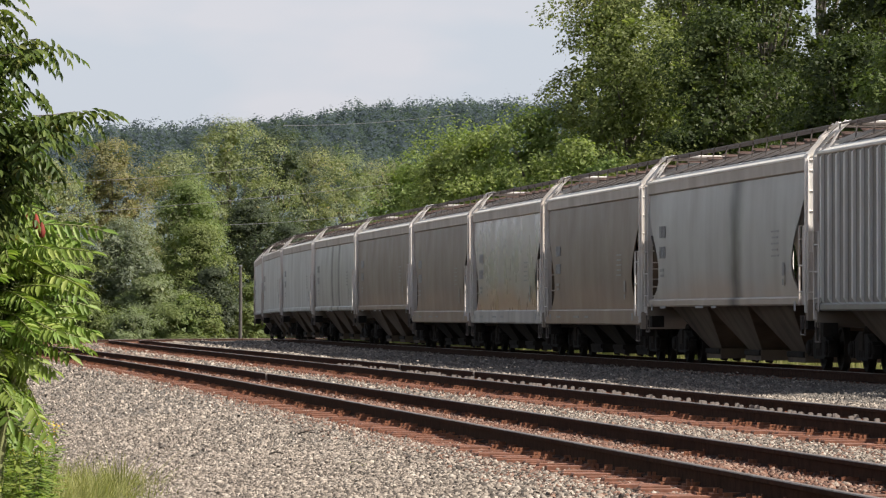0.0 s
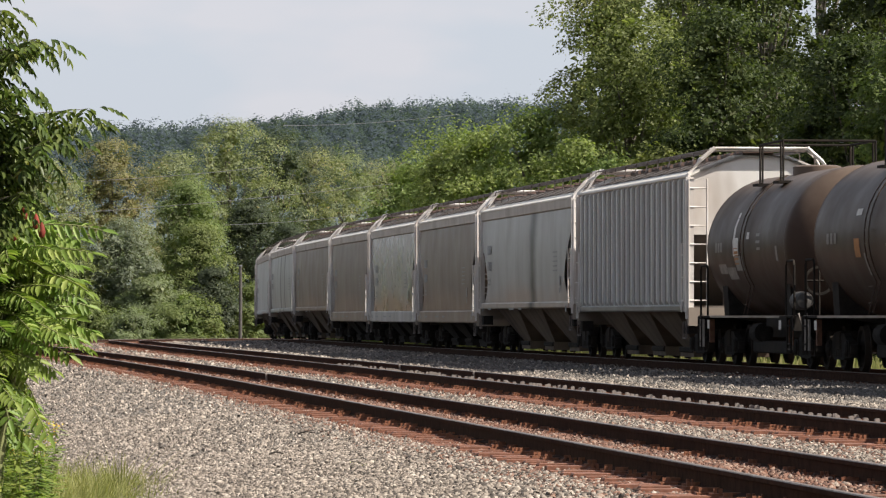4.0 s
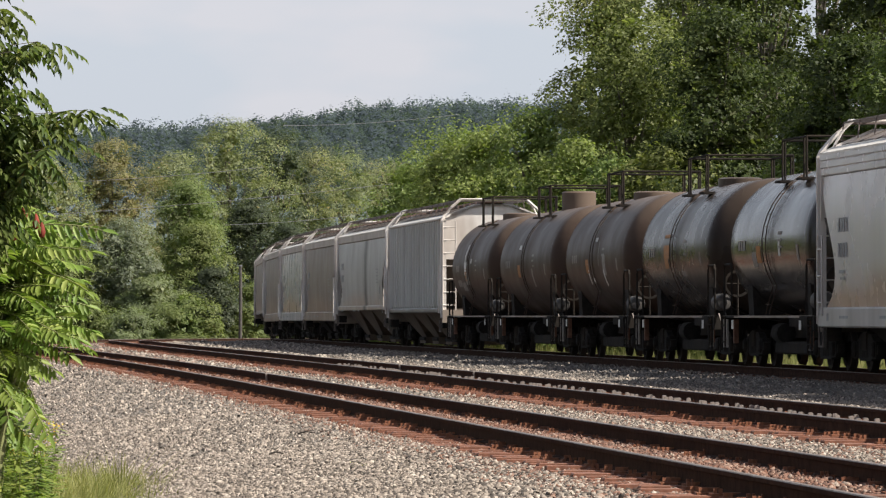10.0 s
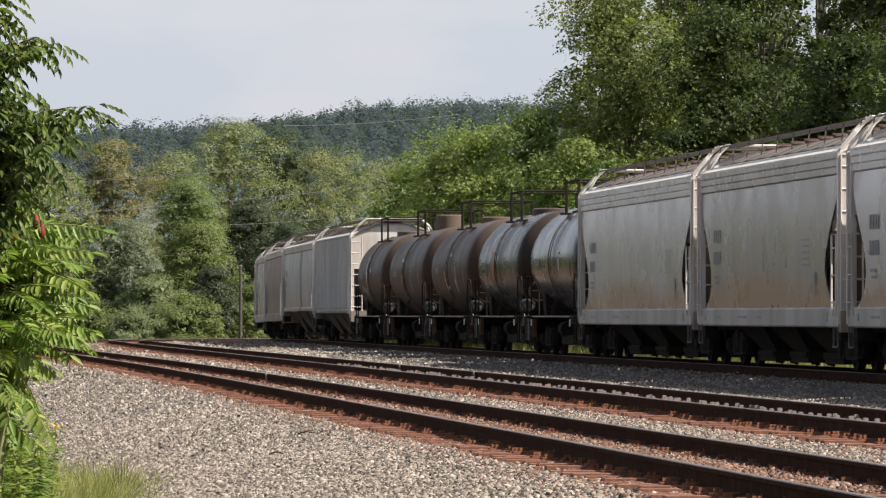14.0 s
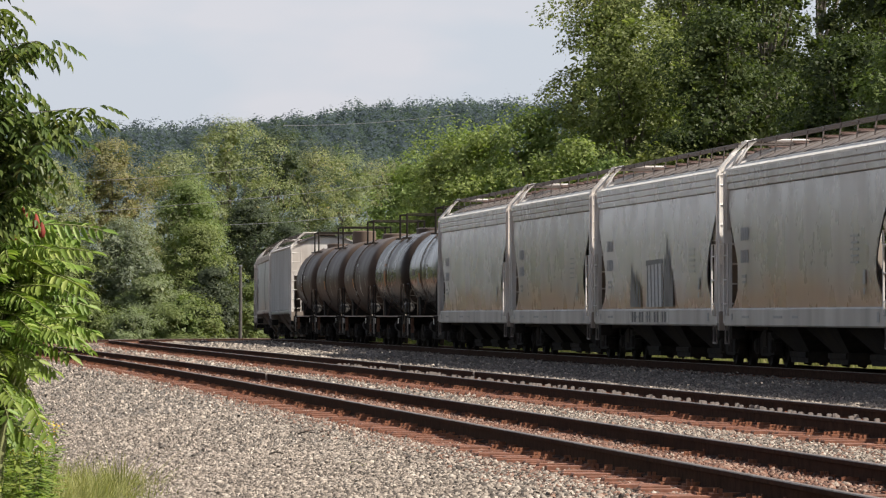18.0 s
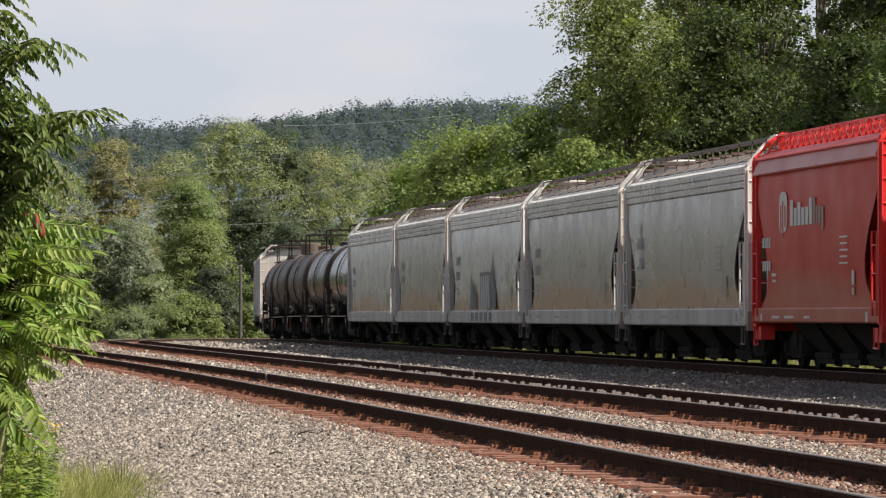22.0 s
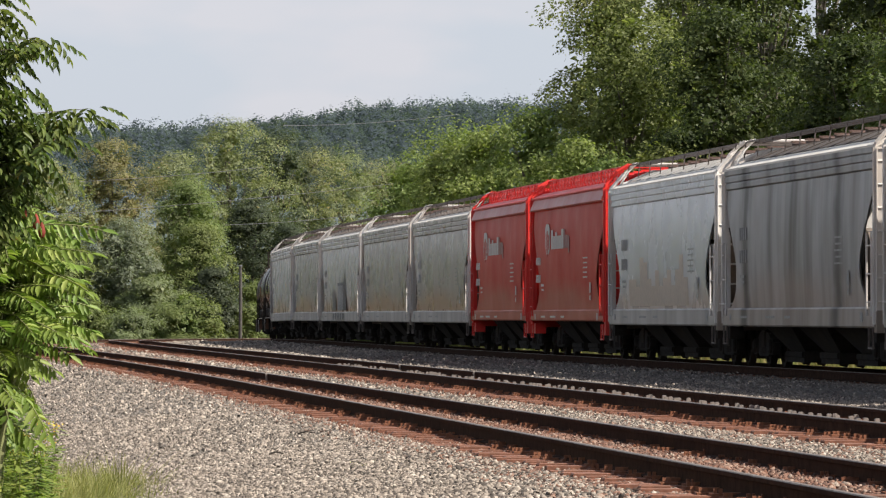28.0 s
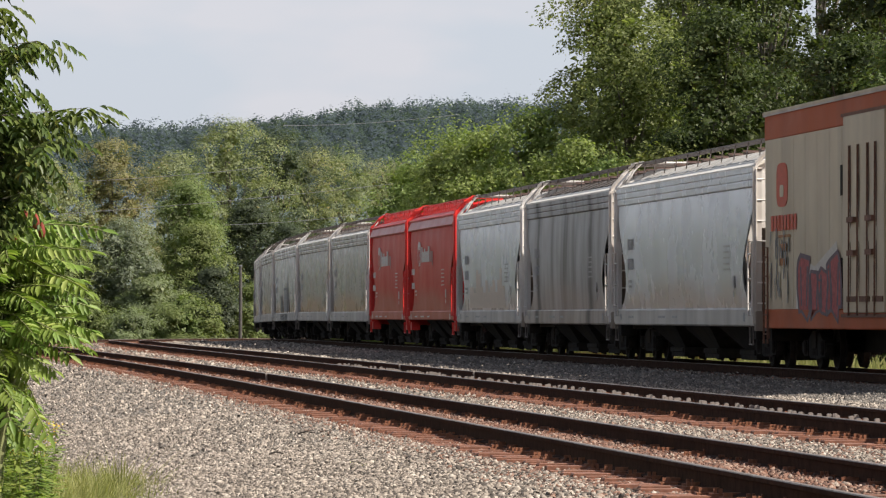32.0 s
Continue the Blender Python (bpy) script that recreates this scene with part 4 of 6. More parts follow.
    part("brake_wheel", B().lathe([(-0.02, 0.29), (0.02, 0.29), (0.02, 0.24), (-0.02, 0.24), (-0.02, 0.29)], "x", (-L / 2 + 0.42, 1.05, 1.75), 16).tube([(-L / 2 + 0.42, 0.78, 1.75), (-L / 2 + 0.42, 1.32, 1.75)], 0.02, 5).tube([(-L / 2 + 0.42, 1.05, 1.0), (-L / 2 + 0.42, 1.05, 2.02)], 0.025, 5), M["iron"], car)
    # marks
    th_ = lambda z: math.sqrt(max(0.0, (R + 0.006) ** 2 - (z - zc) ** 2))
    for x, z, w, hgt, mt in ((hx * 0.66, 2.5, 0.22, 0.2, "dim"), (hx * 0.60, 2.5, 0.22, 0.2, "dim"), (hx * 0.54, 2.5, 0.22, 0.2, "dim"), (hx * 0.2, 2.3, 0.5, 0.34, "orange_mark"), (-hx * 0.3, 2.7, 0.4, 0.06, "dim"), (-hx * 0.3, 2.56, 0.5, 0.05, "dim"), (-hx * 0.32, 2.42, 0.4, 0.05, "dim"), (-hx * 0.7, 2.3, 0.2, 0.3, "dim")) + TANK_SCRAWL.get(i, ()):
        mb = B()
        rows = [[(x - w / 2, th_(zz) + 0.002, zz), (x + w / 2, th_(zz) + 0.002, zz)] for zz in np.linspace(z - hgt / 2, z + hgt / 2, 4)]
        mb.quadgrid(rows[::-1])
        part("stencil", mb, M[mt], car)
    return car


# faded sprayed marks: place along the tank, height, width, tallness, paint
TANK_SCRAWL = {10: ((1.3, 2.75, 0.22, 0.9, "pale"), (1.0, 2.5, 0.5, 0.35, "pale"), (0.8, 2.15, 0.9, 0.3, "dim"), (1.9, 1.95, 1.0, 0.25, "dim"), (2.9, 2.05, 0.9, 0.2, "dim"), (-0.4, 2.7, 0.3, 0.14, "pale")),
               11: ((1.2, 2.95, 0.5, 0.12, "pale"), (-1.6, 2.1, 0.3, 0.5, "dim"), (0.6, 2.0, 0.12, 0.4, "dim")),
               12: ((1.0, 2.1, 0.14, 0.5, "pale"), (0.4, 1.95, 0.5, 0.12, "pale"), (-0.9, 2.6, 0.1, 0.6, "dim"), (-1.8, 2.3, 0.5, 0.5, "dim"), (-1.6, 2.0, 0.16, 0.4, "pale"), (-0.3, 2.95, 0.4, 0.1, "pale")),
               13: ((0.9, 2.5, 0.9, 0.3, "orange_mark"), (0.9, 2.85, 0.9, 0.08, "orange_mark"), (-1.2, 2.0, 0.6, 0.12, "dim")),
               14: ((1.5, 2.2, 0.5, 0.3, "dim"), (-1.4, 2.4, 0.2, 0.3, "pale"))}
TANK_LABEL = {0: "sooty black cylindrical tank car with top guard rails", 1: "dirty brown-black tank car with rusty streaks"}


def reefer_car(i):
    L = FRONT[i] - FRONT[i + 1]
    car = thing("refrigerator_car", "cream and orange-brown insulated boxcar with faded graffiti", "railcar", "freight train")
    CARS.append((car, (FRONT[i] + FRONT[i + 1]) / 2, L))
    hx = L / 2 - 0.75
    half, z0, z1 = 1.62, 0.82, 5.04
    b = B().box(-hx, hx, -half, half, z0 + 0.38, z1 - 0.5)
    body = part("body", b, M["cream"], car)
    part("lower_sill", B().box(-hx, hx, -half - 0.015, half + 0.015, z0, z0 + 0.38, 0.02), M["orange"], car)
    part("upper_band", B().box(-hx, hx, -half - 0.012, half + 0.012, z1 - 0.5, z1, 0.02), M["orange"], car)
    rf = B().prism([(-half - 0.05, z1), (half + 0.05, z1), (half + 0.05, z1 + 0.06), (0.6, z1 + 0.22), (-0.6, z1 + 0.22), (-half - 0.05, z1 + 0.06)], -hx - 0.03, hx + 0.03)
    part("roof", rf, M["cream"], car)
    for j in range(int(2 * hx / 1.24)):
        x = -hx + 0.5 + 1.24 * j
        part("side_rib", B().box(x - 0.02, x + 0.02, half, half + 0.004, z0 + 0.4, z1 - 0.52), M["cream"], car)
    # plug door
    dx = hx - 10.4
    d = part("plug_door", B().box(dx - 1.9, dx + 1.9, half, half + 0.06, z0 + 0.3, z1 - 0.35, 0.015), M["cream"], car)
    for x in (dx - 1.2, dx - 0.5, dx + 0.4, dx + 1.2):
        part("lock_bar", B().tube([(x, half + 0.1, z0 + 0.25), (x, half + 0.09, z1 - 0.9)], 0.018, 6), M["rust"], d)
    for z in (z0 + 0.25, z1 - 0.32):
        part("door_track", B().box(dx - 4.2, dx + 2.2, half, half + 0.05, z - 0.03, z + 0.03), M["rust"], car)
    for x in (dx - 0.8, dx + 0.9):
        for z in (2.2, 2.8):
            part("door_hinge", B().box(x - 0.3, x + 0.3, half + 0.06, half + 0.14, z - 0.05, z + 0.05), M["rust"], d)
    for x in (dx - 1.2, dx - 0.5, dx + 0.4, dx + 1.2):
        for z, w_, h_ in ((3.4, 0.16, 1.5), (1.9, 0.12, 1.0)):
            st_ = B().fan([(x - w_ * 0.3, half + 0.064, z + h_ / 2), (x + w_ * 0.3, half + 0.064, z + h_ / 2), (x + w_ / 2, half + 0.064, z), (x + w_ * 0.15, half + 0.064, z - h_ / 2), (x - w_ * 0.2, half + 0.064, z - h_ / 2), (x - w_ / 2, half + 0.064, z)][::-1])
            part("rust_run", st_, M["rust_stain"], d)
    for z in (3.55, 1.85):
        part("latch_slot", B().box(dx + 2.25, dx + 2.45, half, half + 0.01, z - 0.28, z + 0.28), M["iron"], car)
    part("gutter", B().box(-hx, hx, half + 0.012, half + 0.05, z1 - 0.03, z1 + 0.012), M["eave"], car, "pale roof gutter")
    for q in range(3):
        part("door_rail_plate", B().box(dx - 1.8 + 1.2 * q, dx - 0.9 + 1.2 * q, half + 0.06, half + 0.08, 1.32, 1.42), M["rust"], d)
    # emblem as plain shapes
    ex = hx - 1.9
    for r_x, r_z, y_, mt in ((0.60, 0.43, 0.012, "emblem_red"), (0.20, 0.12, 0.02, "cream")):
        ring = [(ex + r_x * math.copysign(abs(math.cos(q * math.pi / 12)) ** 0.5, math.cos(q * math.pi / 12)), half + y_, 3.62 - (0.12 if r_z < 0.2 else 0) + r_z * math.copysign(abs(math.sin(q * math.pi / 12)) ** 0.5, math.sin(q * math.pi / 12))) for q in range(24)]
        eb = B().fan(ring[::-1])
        eb.quadgrid([ring, [(x, half - 0.01, z) for x, y, z in ring]], close=True)
        part("emblem", eb, M[mt], car)
    for q in range(8):
        bars(car, [(hx - 0.85 - 0.36 * q, 2.88, 0.27, 0.30)], half + 0.014, M["emblem_red"], "brand_mark")
    bars(car, [(hx - 2.2, 2.62, 1.3, 0.05), (hx - 2.1, 2.4, 0.7, 0.14), (hx - 2.0, 2.12, 0.8, 0.14)], half + 0.014, M["orange_mark"])
    # painted tags, plain daubs
    rng = random.Random(5)
    halo = [(hx - 3.4, half + 0.008, 1.2), (hx - 3.6, half + 0.008, 2.2), (hx - 5.4, half + 0.008, 2.0), (hx - 7.6, half + 0.008, 2.45), (hx - 8.2, half + 0.008, 1.2)]
    part("graffiti_halo", B().fan(halo), M["daub_halo"], car, "pale sprayed ground of the graffiti")
    for q, (gx, gw, gh) in enumerate(((4.3, 1.5, 1.15), (5.4, 1.5, 0.85), (6.4, 1.4, 0.95), (7.4, 1.6, 1.2))):
        scrawl(car, rng, hx - gx, 1.02 + gh / 2, gw, gh, half + 0.012 + 0.003 * q, M["daub_red"], M["daub_dark"])
    for q in range(26):
        x = hx - 0.5 - rng.random() * 2.2
        z = 1.5 + rng.random() * 1.1
        w, hgt, sk = rng.uniform(0.04, 0.12), rng.uniform(0.12, 0.5), rng.uniform(-0.12, 0.12)
        yy = half + 0.012 + 0.0008 * q
        bb = B().fan([(x - w / 2, yy, z - hgt / 2), (x + w / 2, yy, z - hgt / 2), (x + w / 2 + sk, yy, z + hgt / 2), (x - w / 2 + sk, yy, z + hgt / 2)][::-1])
        part("graffiti_daub", bb, M["spray"], car)
    for sd in (-1, 1):
        xe = sd * hx
        for w in (-1, 1):
            ladder(car, xe - sd * 0.35, w * (half + 0.06), z0 - 0.3, z0 + 1.6, 0.42, M["rust"])
            ladder(car, xe + sd * 0.06, w * (half - 0.3), z0 - 0.2, z1, 0.42, M["rust"], True)
        part("end_sill", B().box(xe - 0.15, xe + 0.15, -half + 0.1, half - 0.1, z0 - 0.25, z0), M["iron"], car)
        coupler(car, sd * L / 2, sd)
        truck(car, sd * (L / 2 - 3.2))
    part("centre_sill", B().box(-hx, hx, -0.3, 0.3, z0 - 0.45, z0), M["iron"], car)
    return car


M["patch"] = plain("dull_touch_up_paint", (0.54, 0.46, 0.38), 0.5, 0, 0.15)
M["emblem_red"] = plain("faded_orange_red_paint", (0.50, 0.07, 0.025), 0.6, 0, 0.2)
M["rust_stain"] = plain("dried_rust_run", (0.13, 0.075, 0.045), 0.9, 0, 0.4)
M["daub_halo"] = plain("thin_white_spray", (0.56, 0.52, 0.46), 0.7, 0, 0.15)
M["daub_dark"] = plain("dull_violet_spray", (0.13, 0.09, 0.10), 0.7, 0, 0.3)
M["daub_red"] = plain("faded_red_spray", (0.36, 0.07, 0.065), 0.7, 0, 0.4)
HOPPER = {
    "old": dict(paint=M["grey_b"], label="brown-grey weathered covered hopper car", steps=1, cornice=M["eave"], sill_h=0.36),
    "olda": dict(paint=M["grey_a_soot"], label="weathered grey covered hopper car with a dark spill streak", steps=1, cornice=M["eave"], sill=1.428, sill_h=0.16, bay=M["bay"], cut=1.5, bulge=0.2),
    "oldd": dict(paint=M["grey_a_soot_two"], label="grey covered hopper car with two dark spill streaks", steps=1, cornice=M["eave"], sill=1.428, sill_h=0.16, bay=M["bay"], cut=0.6, bulge=0.2),
    "oldb": dict(paint=M["grey_b"], label="brown-grey covered hopper car with open bays", steps=1, cornice=M["eave"], sill=1.428, sill_h=0.16, bay=M["bay"], cut=0.5),
    "oldc": dict(paint=M["grey_a"], label="grey-green covered hopper car, dust and ballast reflection painted on its lower sides", steps=1, cornice=M["eave"]),
    "pale": dict(paint=M["grey_c"], label="pale grey covered hopper car with white ends", steps=1, cornice=M["eave"], sill=1.428, sill_h=0.16, bay=M["bay"], cut=0.5, bulge=0.05),
    "ribbed": dict(paint=M["ribbed"], label="ribbed grey covered hopper car with white end plates", ribs=True, sill=1.30, sill_h=0.14, bay=M["bay"], cut=0.25, eave=4.11, round=False),
    "clean": dict(roof=M["roof_mid"], paint=M["grey_d"], label="smooth grey covered hopper car, dust and ballast reflection painted on its lower sides"),
    "tagged": dict(roof=M["roof_mid"], paint=M["grey_d"], tag=True, label="grey covered hopper car with dark scrawled graffiti"),
    "posted": dict(roof=M["roof_mid"], paint=M["grey_a"], placard=True, label="grey covered hopper car with two pale placards"),
    "patched": dict(roof=M["roof_light"], paint=M["grey_f"], patch=True, label="light grey covered hopper car with tan touch-up patches"),
    "dull": dict(roof=M["roof_mid"], paint=M["grey_a"], label="dull grey covered hopper car, tan dust and ballast reflection painted on its lower sides"),
    "sooty": dict(paint=M["grey_e"], label="soot-stained grey covered hopper car"),
    "light": dict(roof=M["roof_light"], paint=M["grey_f"], label="clean light blue-grey covered hopper car"),
    "red": dict(paint=M["red"], logo=True, trim=M["red_sunlit"], end=M["red_sunlit"], roof=M["red_sunlit"], slope=M["red_sunlit"], step=M["red_sunlit"], walk=M["red_sunlit"], bracket=M["red_sunlit"], hatch=M["red_sunlit"], curb=M["red_sunlit"], marks=M["pale"], steps=1, flare=True, cornice=M["red_sky_sheen"], edge=M["red_sunlit"], sill_h=0.28, eave=4.19, label="red covered hopper car with sunlight painted into its bright red ends, and pale lettering", bay=M["iron"]),
}
ORDER = ["pale", "pale", "pale", "oldd", "oldb", "old", "oldc", "old", "olda", "ribbed", "T", "T", "T", "T", "T", "clean", "dull", "tagged", "dull", "posted", "red", "red", "patched", "sooty", "light", "R"]
for _i, _kind in enumerate(ORDER):
    if _kind == "T":
        tank_car(_i, M["tank_b"] if _i < 13 else M["tank" if _i < 14 else "tank_gloss"], dome=_i == 11)
    elif _i == 25:
        reefer_car(_i)
    else:
        covered_hopper(_i, HOPPER[_kind])


# ================= plants =================
def leaf_material(name, dark, mid, light, rough=0.5, through_=0.42, odd=None):
    n = Nodes(name)
    geo = n.t.nodes.new("ShaderNodeNewGeometry")
    obj = n.t.nodes.new("ShaderNodeObjectInfo")
    stops = [(0.0, dark), (0.5, mid), (0.94, light)] + ([(0.985, odd)] if odd else [])
    col = n.ramp(geo.outputs["Random Per Island"], stops)
    patch = n.noise(0.35, 3, 0.6)
    col = n.mix(n.ramp(patch, [(0.35, (0, 0, 0)), (0.7, (0.45, 0.45, 0.45))]), col, tuple(c * 0.62 for c in mid))
    hsv = n.t.nodes.new("ShaderNodeHueSaturation")
    mr = n.t.nodes.new("ShaderNodeMapRange")
    mr.inputs["To Min"].default_value = 0.485
    mr.inputs["To Max"].default_value = 0.515
    n.link(obj.outputs["Random"], mr.inputs["Value"])
    n.link(mr.outputs[0], hsv.inputs["Hue"])
    n.link(col, hsv.inputs["Color"])
    n.set(hsv.outputs[0], rough, 0.0, 0.22)
    tr = n.t.nodes.new("ShaderNodeBsdfTranslucent")
    n.link(n.mix(1.0, hsv.outputs[0], (1.1, 1.25, 0.55), "MULTIPLY"), tr.inputs[0])
    ms = n.t.nodes.new("ShaderNodeMixShader")
    ms.inputs[0].default_value = through_
    n.link(n.b.outputs[0], ms.inputs[1])
    n.link(tr.outputs[0], ms.inputs[2])
    n.link(ms.outputs[0], n.out.inputs[0])
    return n.m


M["leaf"] = leaf_material("broad_leaves", (0.055, 0.082, 0.026), (0.11, 0.15, 0.045), (0.20, 0.24, 0.08))
# the wood's lit front and dark hollow put into lighter and darker leaf copies
M["leaf_warm"] = leaf_material("lit_mid_green_crown_leaves", (0.115, 0.135, 0.05), (0.20, 0.226, 0.082), (0.32, 0.34, 0.13))
M["leaf_hollow_shade"] = leaf_material("shaded_deep_green_leaves", (0.034, 0.047, 0.018), (0.068, 0.086, 0.03), (0.13, 0.15, 0.055))
M["leaf_mid"] = leaf_material("mid_green_leaves", (0.136, 0.175, 0.068), (0.186, 0.232, 0.090), (0.249, 0.288, 0.119))
# shade of the far wood's recess put into a dark leaf colour
M["leaf_shade"] = leaf_material("shaded_grey_green_leaves", (0.06, 0.075, 0.05), (0.095, 0.115, 0.075), (0.13, 0.15, 0.095))
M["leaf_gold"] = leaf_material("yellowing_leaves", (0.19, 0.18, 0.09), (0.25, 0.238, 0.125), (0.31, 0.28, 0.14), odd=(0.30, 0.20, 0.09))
# haze put into the dull, olive and grey-green leaves: paler, with less contrast
M["leaf_dull"] = leaf_material("haze_paled_green_leaves", (0.190, 0.211, 0.119), (0.243, 0.271, 0.153), (0.304, 0.339, 0.191))
M["leaf_light"] = leaf_material("bright_leaves", (0.155, 0.205, 0.07), (0.245, 0.305, 0.106), (0.38, 0.43, 0.17), through_=0.48)
M["leaf_olive"] = leaf_material("haze_paled_olive_leaves", (0.211, 0.225, 0.123), (0.271, 0.288, 0.158), (0.339, 0.360, 0.198), odd=(0.409, 0.296, 0.140))
M["leaf_blue"] = leaf_material("haze_paled_grey_green_leaves", (0.167, 0.190, 0.137), (0.215, 0.243, 0.175), (0.268, 0.304, 0.219))
# blue of the distant haze put into the ridge's leaf colour
M["leaf_far"] = leaf_material("far_haze_tinted_leaves", (0.098, 0.124, 0.156), (0.103, 0.130, 0.164), (0.108, 0.136, 0.171), 0.9, 0.5)
M["leaf_ash"] = leaf_material("drooping_leaflets", (0.046, 0.070, 0.021), (0.10, 0.135, 0.04), (0.23, 0.265, 0.09), 0.36, 0.32, odd=(0.30, 0.19, 0.05))
M["leaf_sumac"] = leaf_material("sumac_leaflets", (0.11, 0.175, 0.035), (0.23, 0.315, 0.07), (0.39, 0.455, 0.14), 0.45, 0.32)
M["weed"] = leaf_material("weed_leaves", (0.14, 0.20, 0.05), (0.23, 0.30, 0.075), (0.36, 0.40, 0.12), 0.5, 0.4)
M["straw"] = leaf_material("straw_and_grass_blades", (0.18, 0.20, 0.06), (0.31, 0.31, 0.11), (0.45, 0.40, 0.19), 0.6, 0.4)
# slope under the far trees, tinted with the same painted haze
M["hill"] = grass_material("far_haze_tinted_slope", (0.10, 0.135, 0.15), (0.13, 0.165, 0.18))
M["fruit"] = plain("dark_red_fruit", (0.20, 0.03, 0.016), 0.8, 0, 0.4, 30)
M["petal"] = plain("yellow_petals", (0.70, 0.45, 0.03), 0.6, 0, 0.2)
M["stem"] = plain("green_brown_stem", (0.19, 0.20, 0.08), 0.8, 0, 0.3)


def quads_mesh(name, centre, u, v, mat, fold=0.0):
    """Many four-cornered leaves in one mesh: centres, half-length and half-width vectors."""
    n = len(centre)
    co = np.empty((n, 4, 3), np.float32)
    co[:, 0] = centre - u
    co[:, 1] = centre + v + u * 0.1
    co[:, 2] = centre + u
    co[:, 3] = centre - v + u * 0.1
    if fold:
        w = np.cross(u, v)
        w /= np.maximum(1e-9, np.linalg.norm(w, axis=1))[:, None]
        h = np.linalg.norm(v, axis=1)[:, None] * fold
        co[:, 1] += w * h
        co[:, 3] += w * h
    me = bpy.data.meshes.new(name)
    me.vertices.add(n * 4)
    me.vertices.foreach_set("co", co.ravel())
    me.loops.add(n * 4)
    me.loops.foreach_set("vertex_index", np.arange(n * 4, dtype=np.int32))
    me.polygons.add(n)
    me.polygons.foreach_set("loop_start", np.arange(0, n * 4, 4, dtype=np.int32))
    me.polygons.foreach_set("loop_total", np.full(n, 4, dtype=np.int32))
    me.update(calc_edges=True)
    me.materials.append(mat)
    return me


def small_leaves(name, centre, u, v, mat):
    """Many three-cornered leaves in one mesh, for crowns far away."""
    n = len(centre)
    co = np.empty((n, 3, 3), np.float32)
    co[:, 0] = centre - u
    co[:, 1] = centre + v * 1.25 + u * 0.55
    co[:, 2] = centre - v * 1.25 + u * 0.75
    me = bpy.data.meshes.new(name)
    me.vertices.add(n * 3)
    me.vertices.foreach_set("co", co.ravel())
    me.loops.add(n * 3)
    me.loops.foreach_set("vertex_index", np.arange(n * 3, dtype=np.int32))
    me.polygons.add(n)
    me.polygons.foreach_set("loop_start", np.arange(0, n * 3, 3, dtype=np.int32))
    me.polygons.foreach_set("loop_total", np.full(n, 3, dtype=np.int32))
    me.update(calc_edges=True)
    me.materials.append(mat)
    return me


def unit(rng, n):
    d = rng.normal(size=(n, 3))
    return d / np.linalg.norm(d, axis=1)[:, None]


def crown_leaves(rng, lobes, n, size, clump=0.55, shell=0.8, wild=0.75):
    """Leaves in clumps over the outside of several ellipsoid lobes: (centre, radii)."""
    area = np.array([(r[0] * r[1] + r[1] * r[2] + r[0] * r[2]) for _, r in lobes])
    per = 38
    nc = max(1, n // per)
    pick = rng.choice(len(lobes), nc, p=area / area.sum())
    c = np.array([l[0] for l in lobes])[pick]
    r = np.array([l[1] for l in lobes])[pick]
    d = unit(rng, nc)
    rad = shell + (1.08 - shell) * rng.random(nc) ** 0.6
    rad[rng.random(nc) < 0.12] *= 0.6
    cl = c + d * r * rad[:, None]
    cen = np.repeat(cl, per, axis=0)
    out = np.repeat(d, per, axis=0)
    m = len(cen)
    size_c = np.repeat(clump * (0.6 + 0.8 * rng.random(nc)), per)
    off = rng.normal(size=(m, 3)) * size_c[:, None] * np.array([0.55, 0.55, 0.38])
    cen = cen + off
    nrm = unit(rng, m) * wild + out * 0.5 + np.array([0, 0, 0.5])
    nrm /= np.linalg.norm(nrm, axis=1)[:, None]
    t = unit(rng, m)
    u = np.cross(nrm, t)
    u /= np.maximum(1e-6, np.linalg.norm(u, axis=1))[:, None]
    v = np.cross(nrm, u)
    s = size * (0.6 + 0.8 * rng.random(m))
    return cen, u * s[:, None] * 0.5, v * s[:, None] * 0.32


def bough_leaves(rng, cen, rad, out, per, size, wild, loose=0.07, deep=0.36):
    """Leaves over the upper and outer side of many cushion-shaped boughs."""
    m = len(cen) * per
    c, r, o = np.repeat(cen, per, axis=0), np.repeat(rad, per, axis=0), np.repeat(out, per, axis=0)
    d = unit(rng, m) + o * 0.35
    d[:, 2] = np.where(d[:, 2] < -0.2, -0.55 * d[:, 2], d[:, 2])
    d /= np.linalg.norm(d, axis=1)[:, None]
    far = 1.08 - deep * rng.random(m)
    stray = rng.random(m) < loose
    far[stray] *= rng.uniform(1.1, 1.45, stray.sum())
    p = c + d * r * far[:, None] + rng.normal(size=(m, 3)) * size * 0.35
    nrm = unit(rng, m) * wild + d * 0.55 + np.array([0, 0, 0.4])
    nrm /= np.linalg.norm(nrm, axis=1)[:, None]
    u = np.cross(nrm, unit(rng, m))
    u /= np.maximum(1e-6, np.linalg.norm(u, axis=1))[:, None]
    v = np.cross(nrm, u)
    k = size * (0.55 + 0.8 * rng.random(m))
    return p, u * k[:, None] * 0.5, v * k[:, None] * 0.34


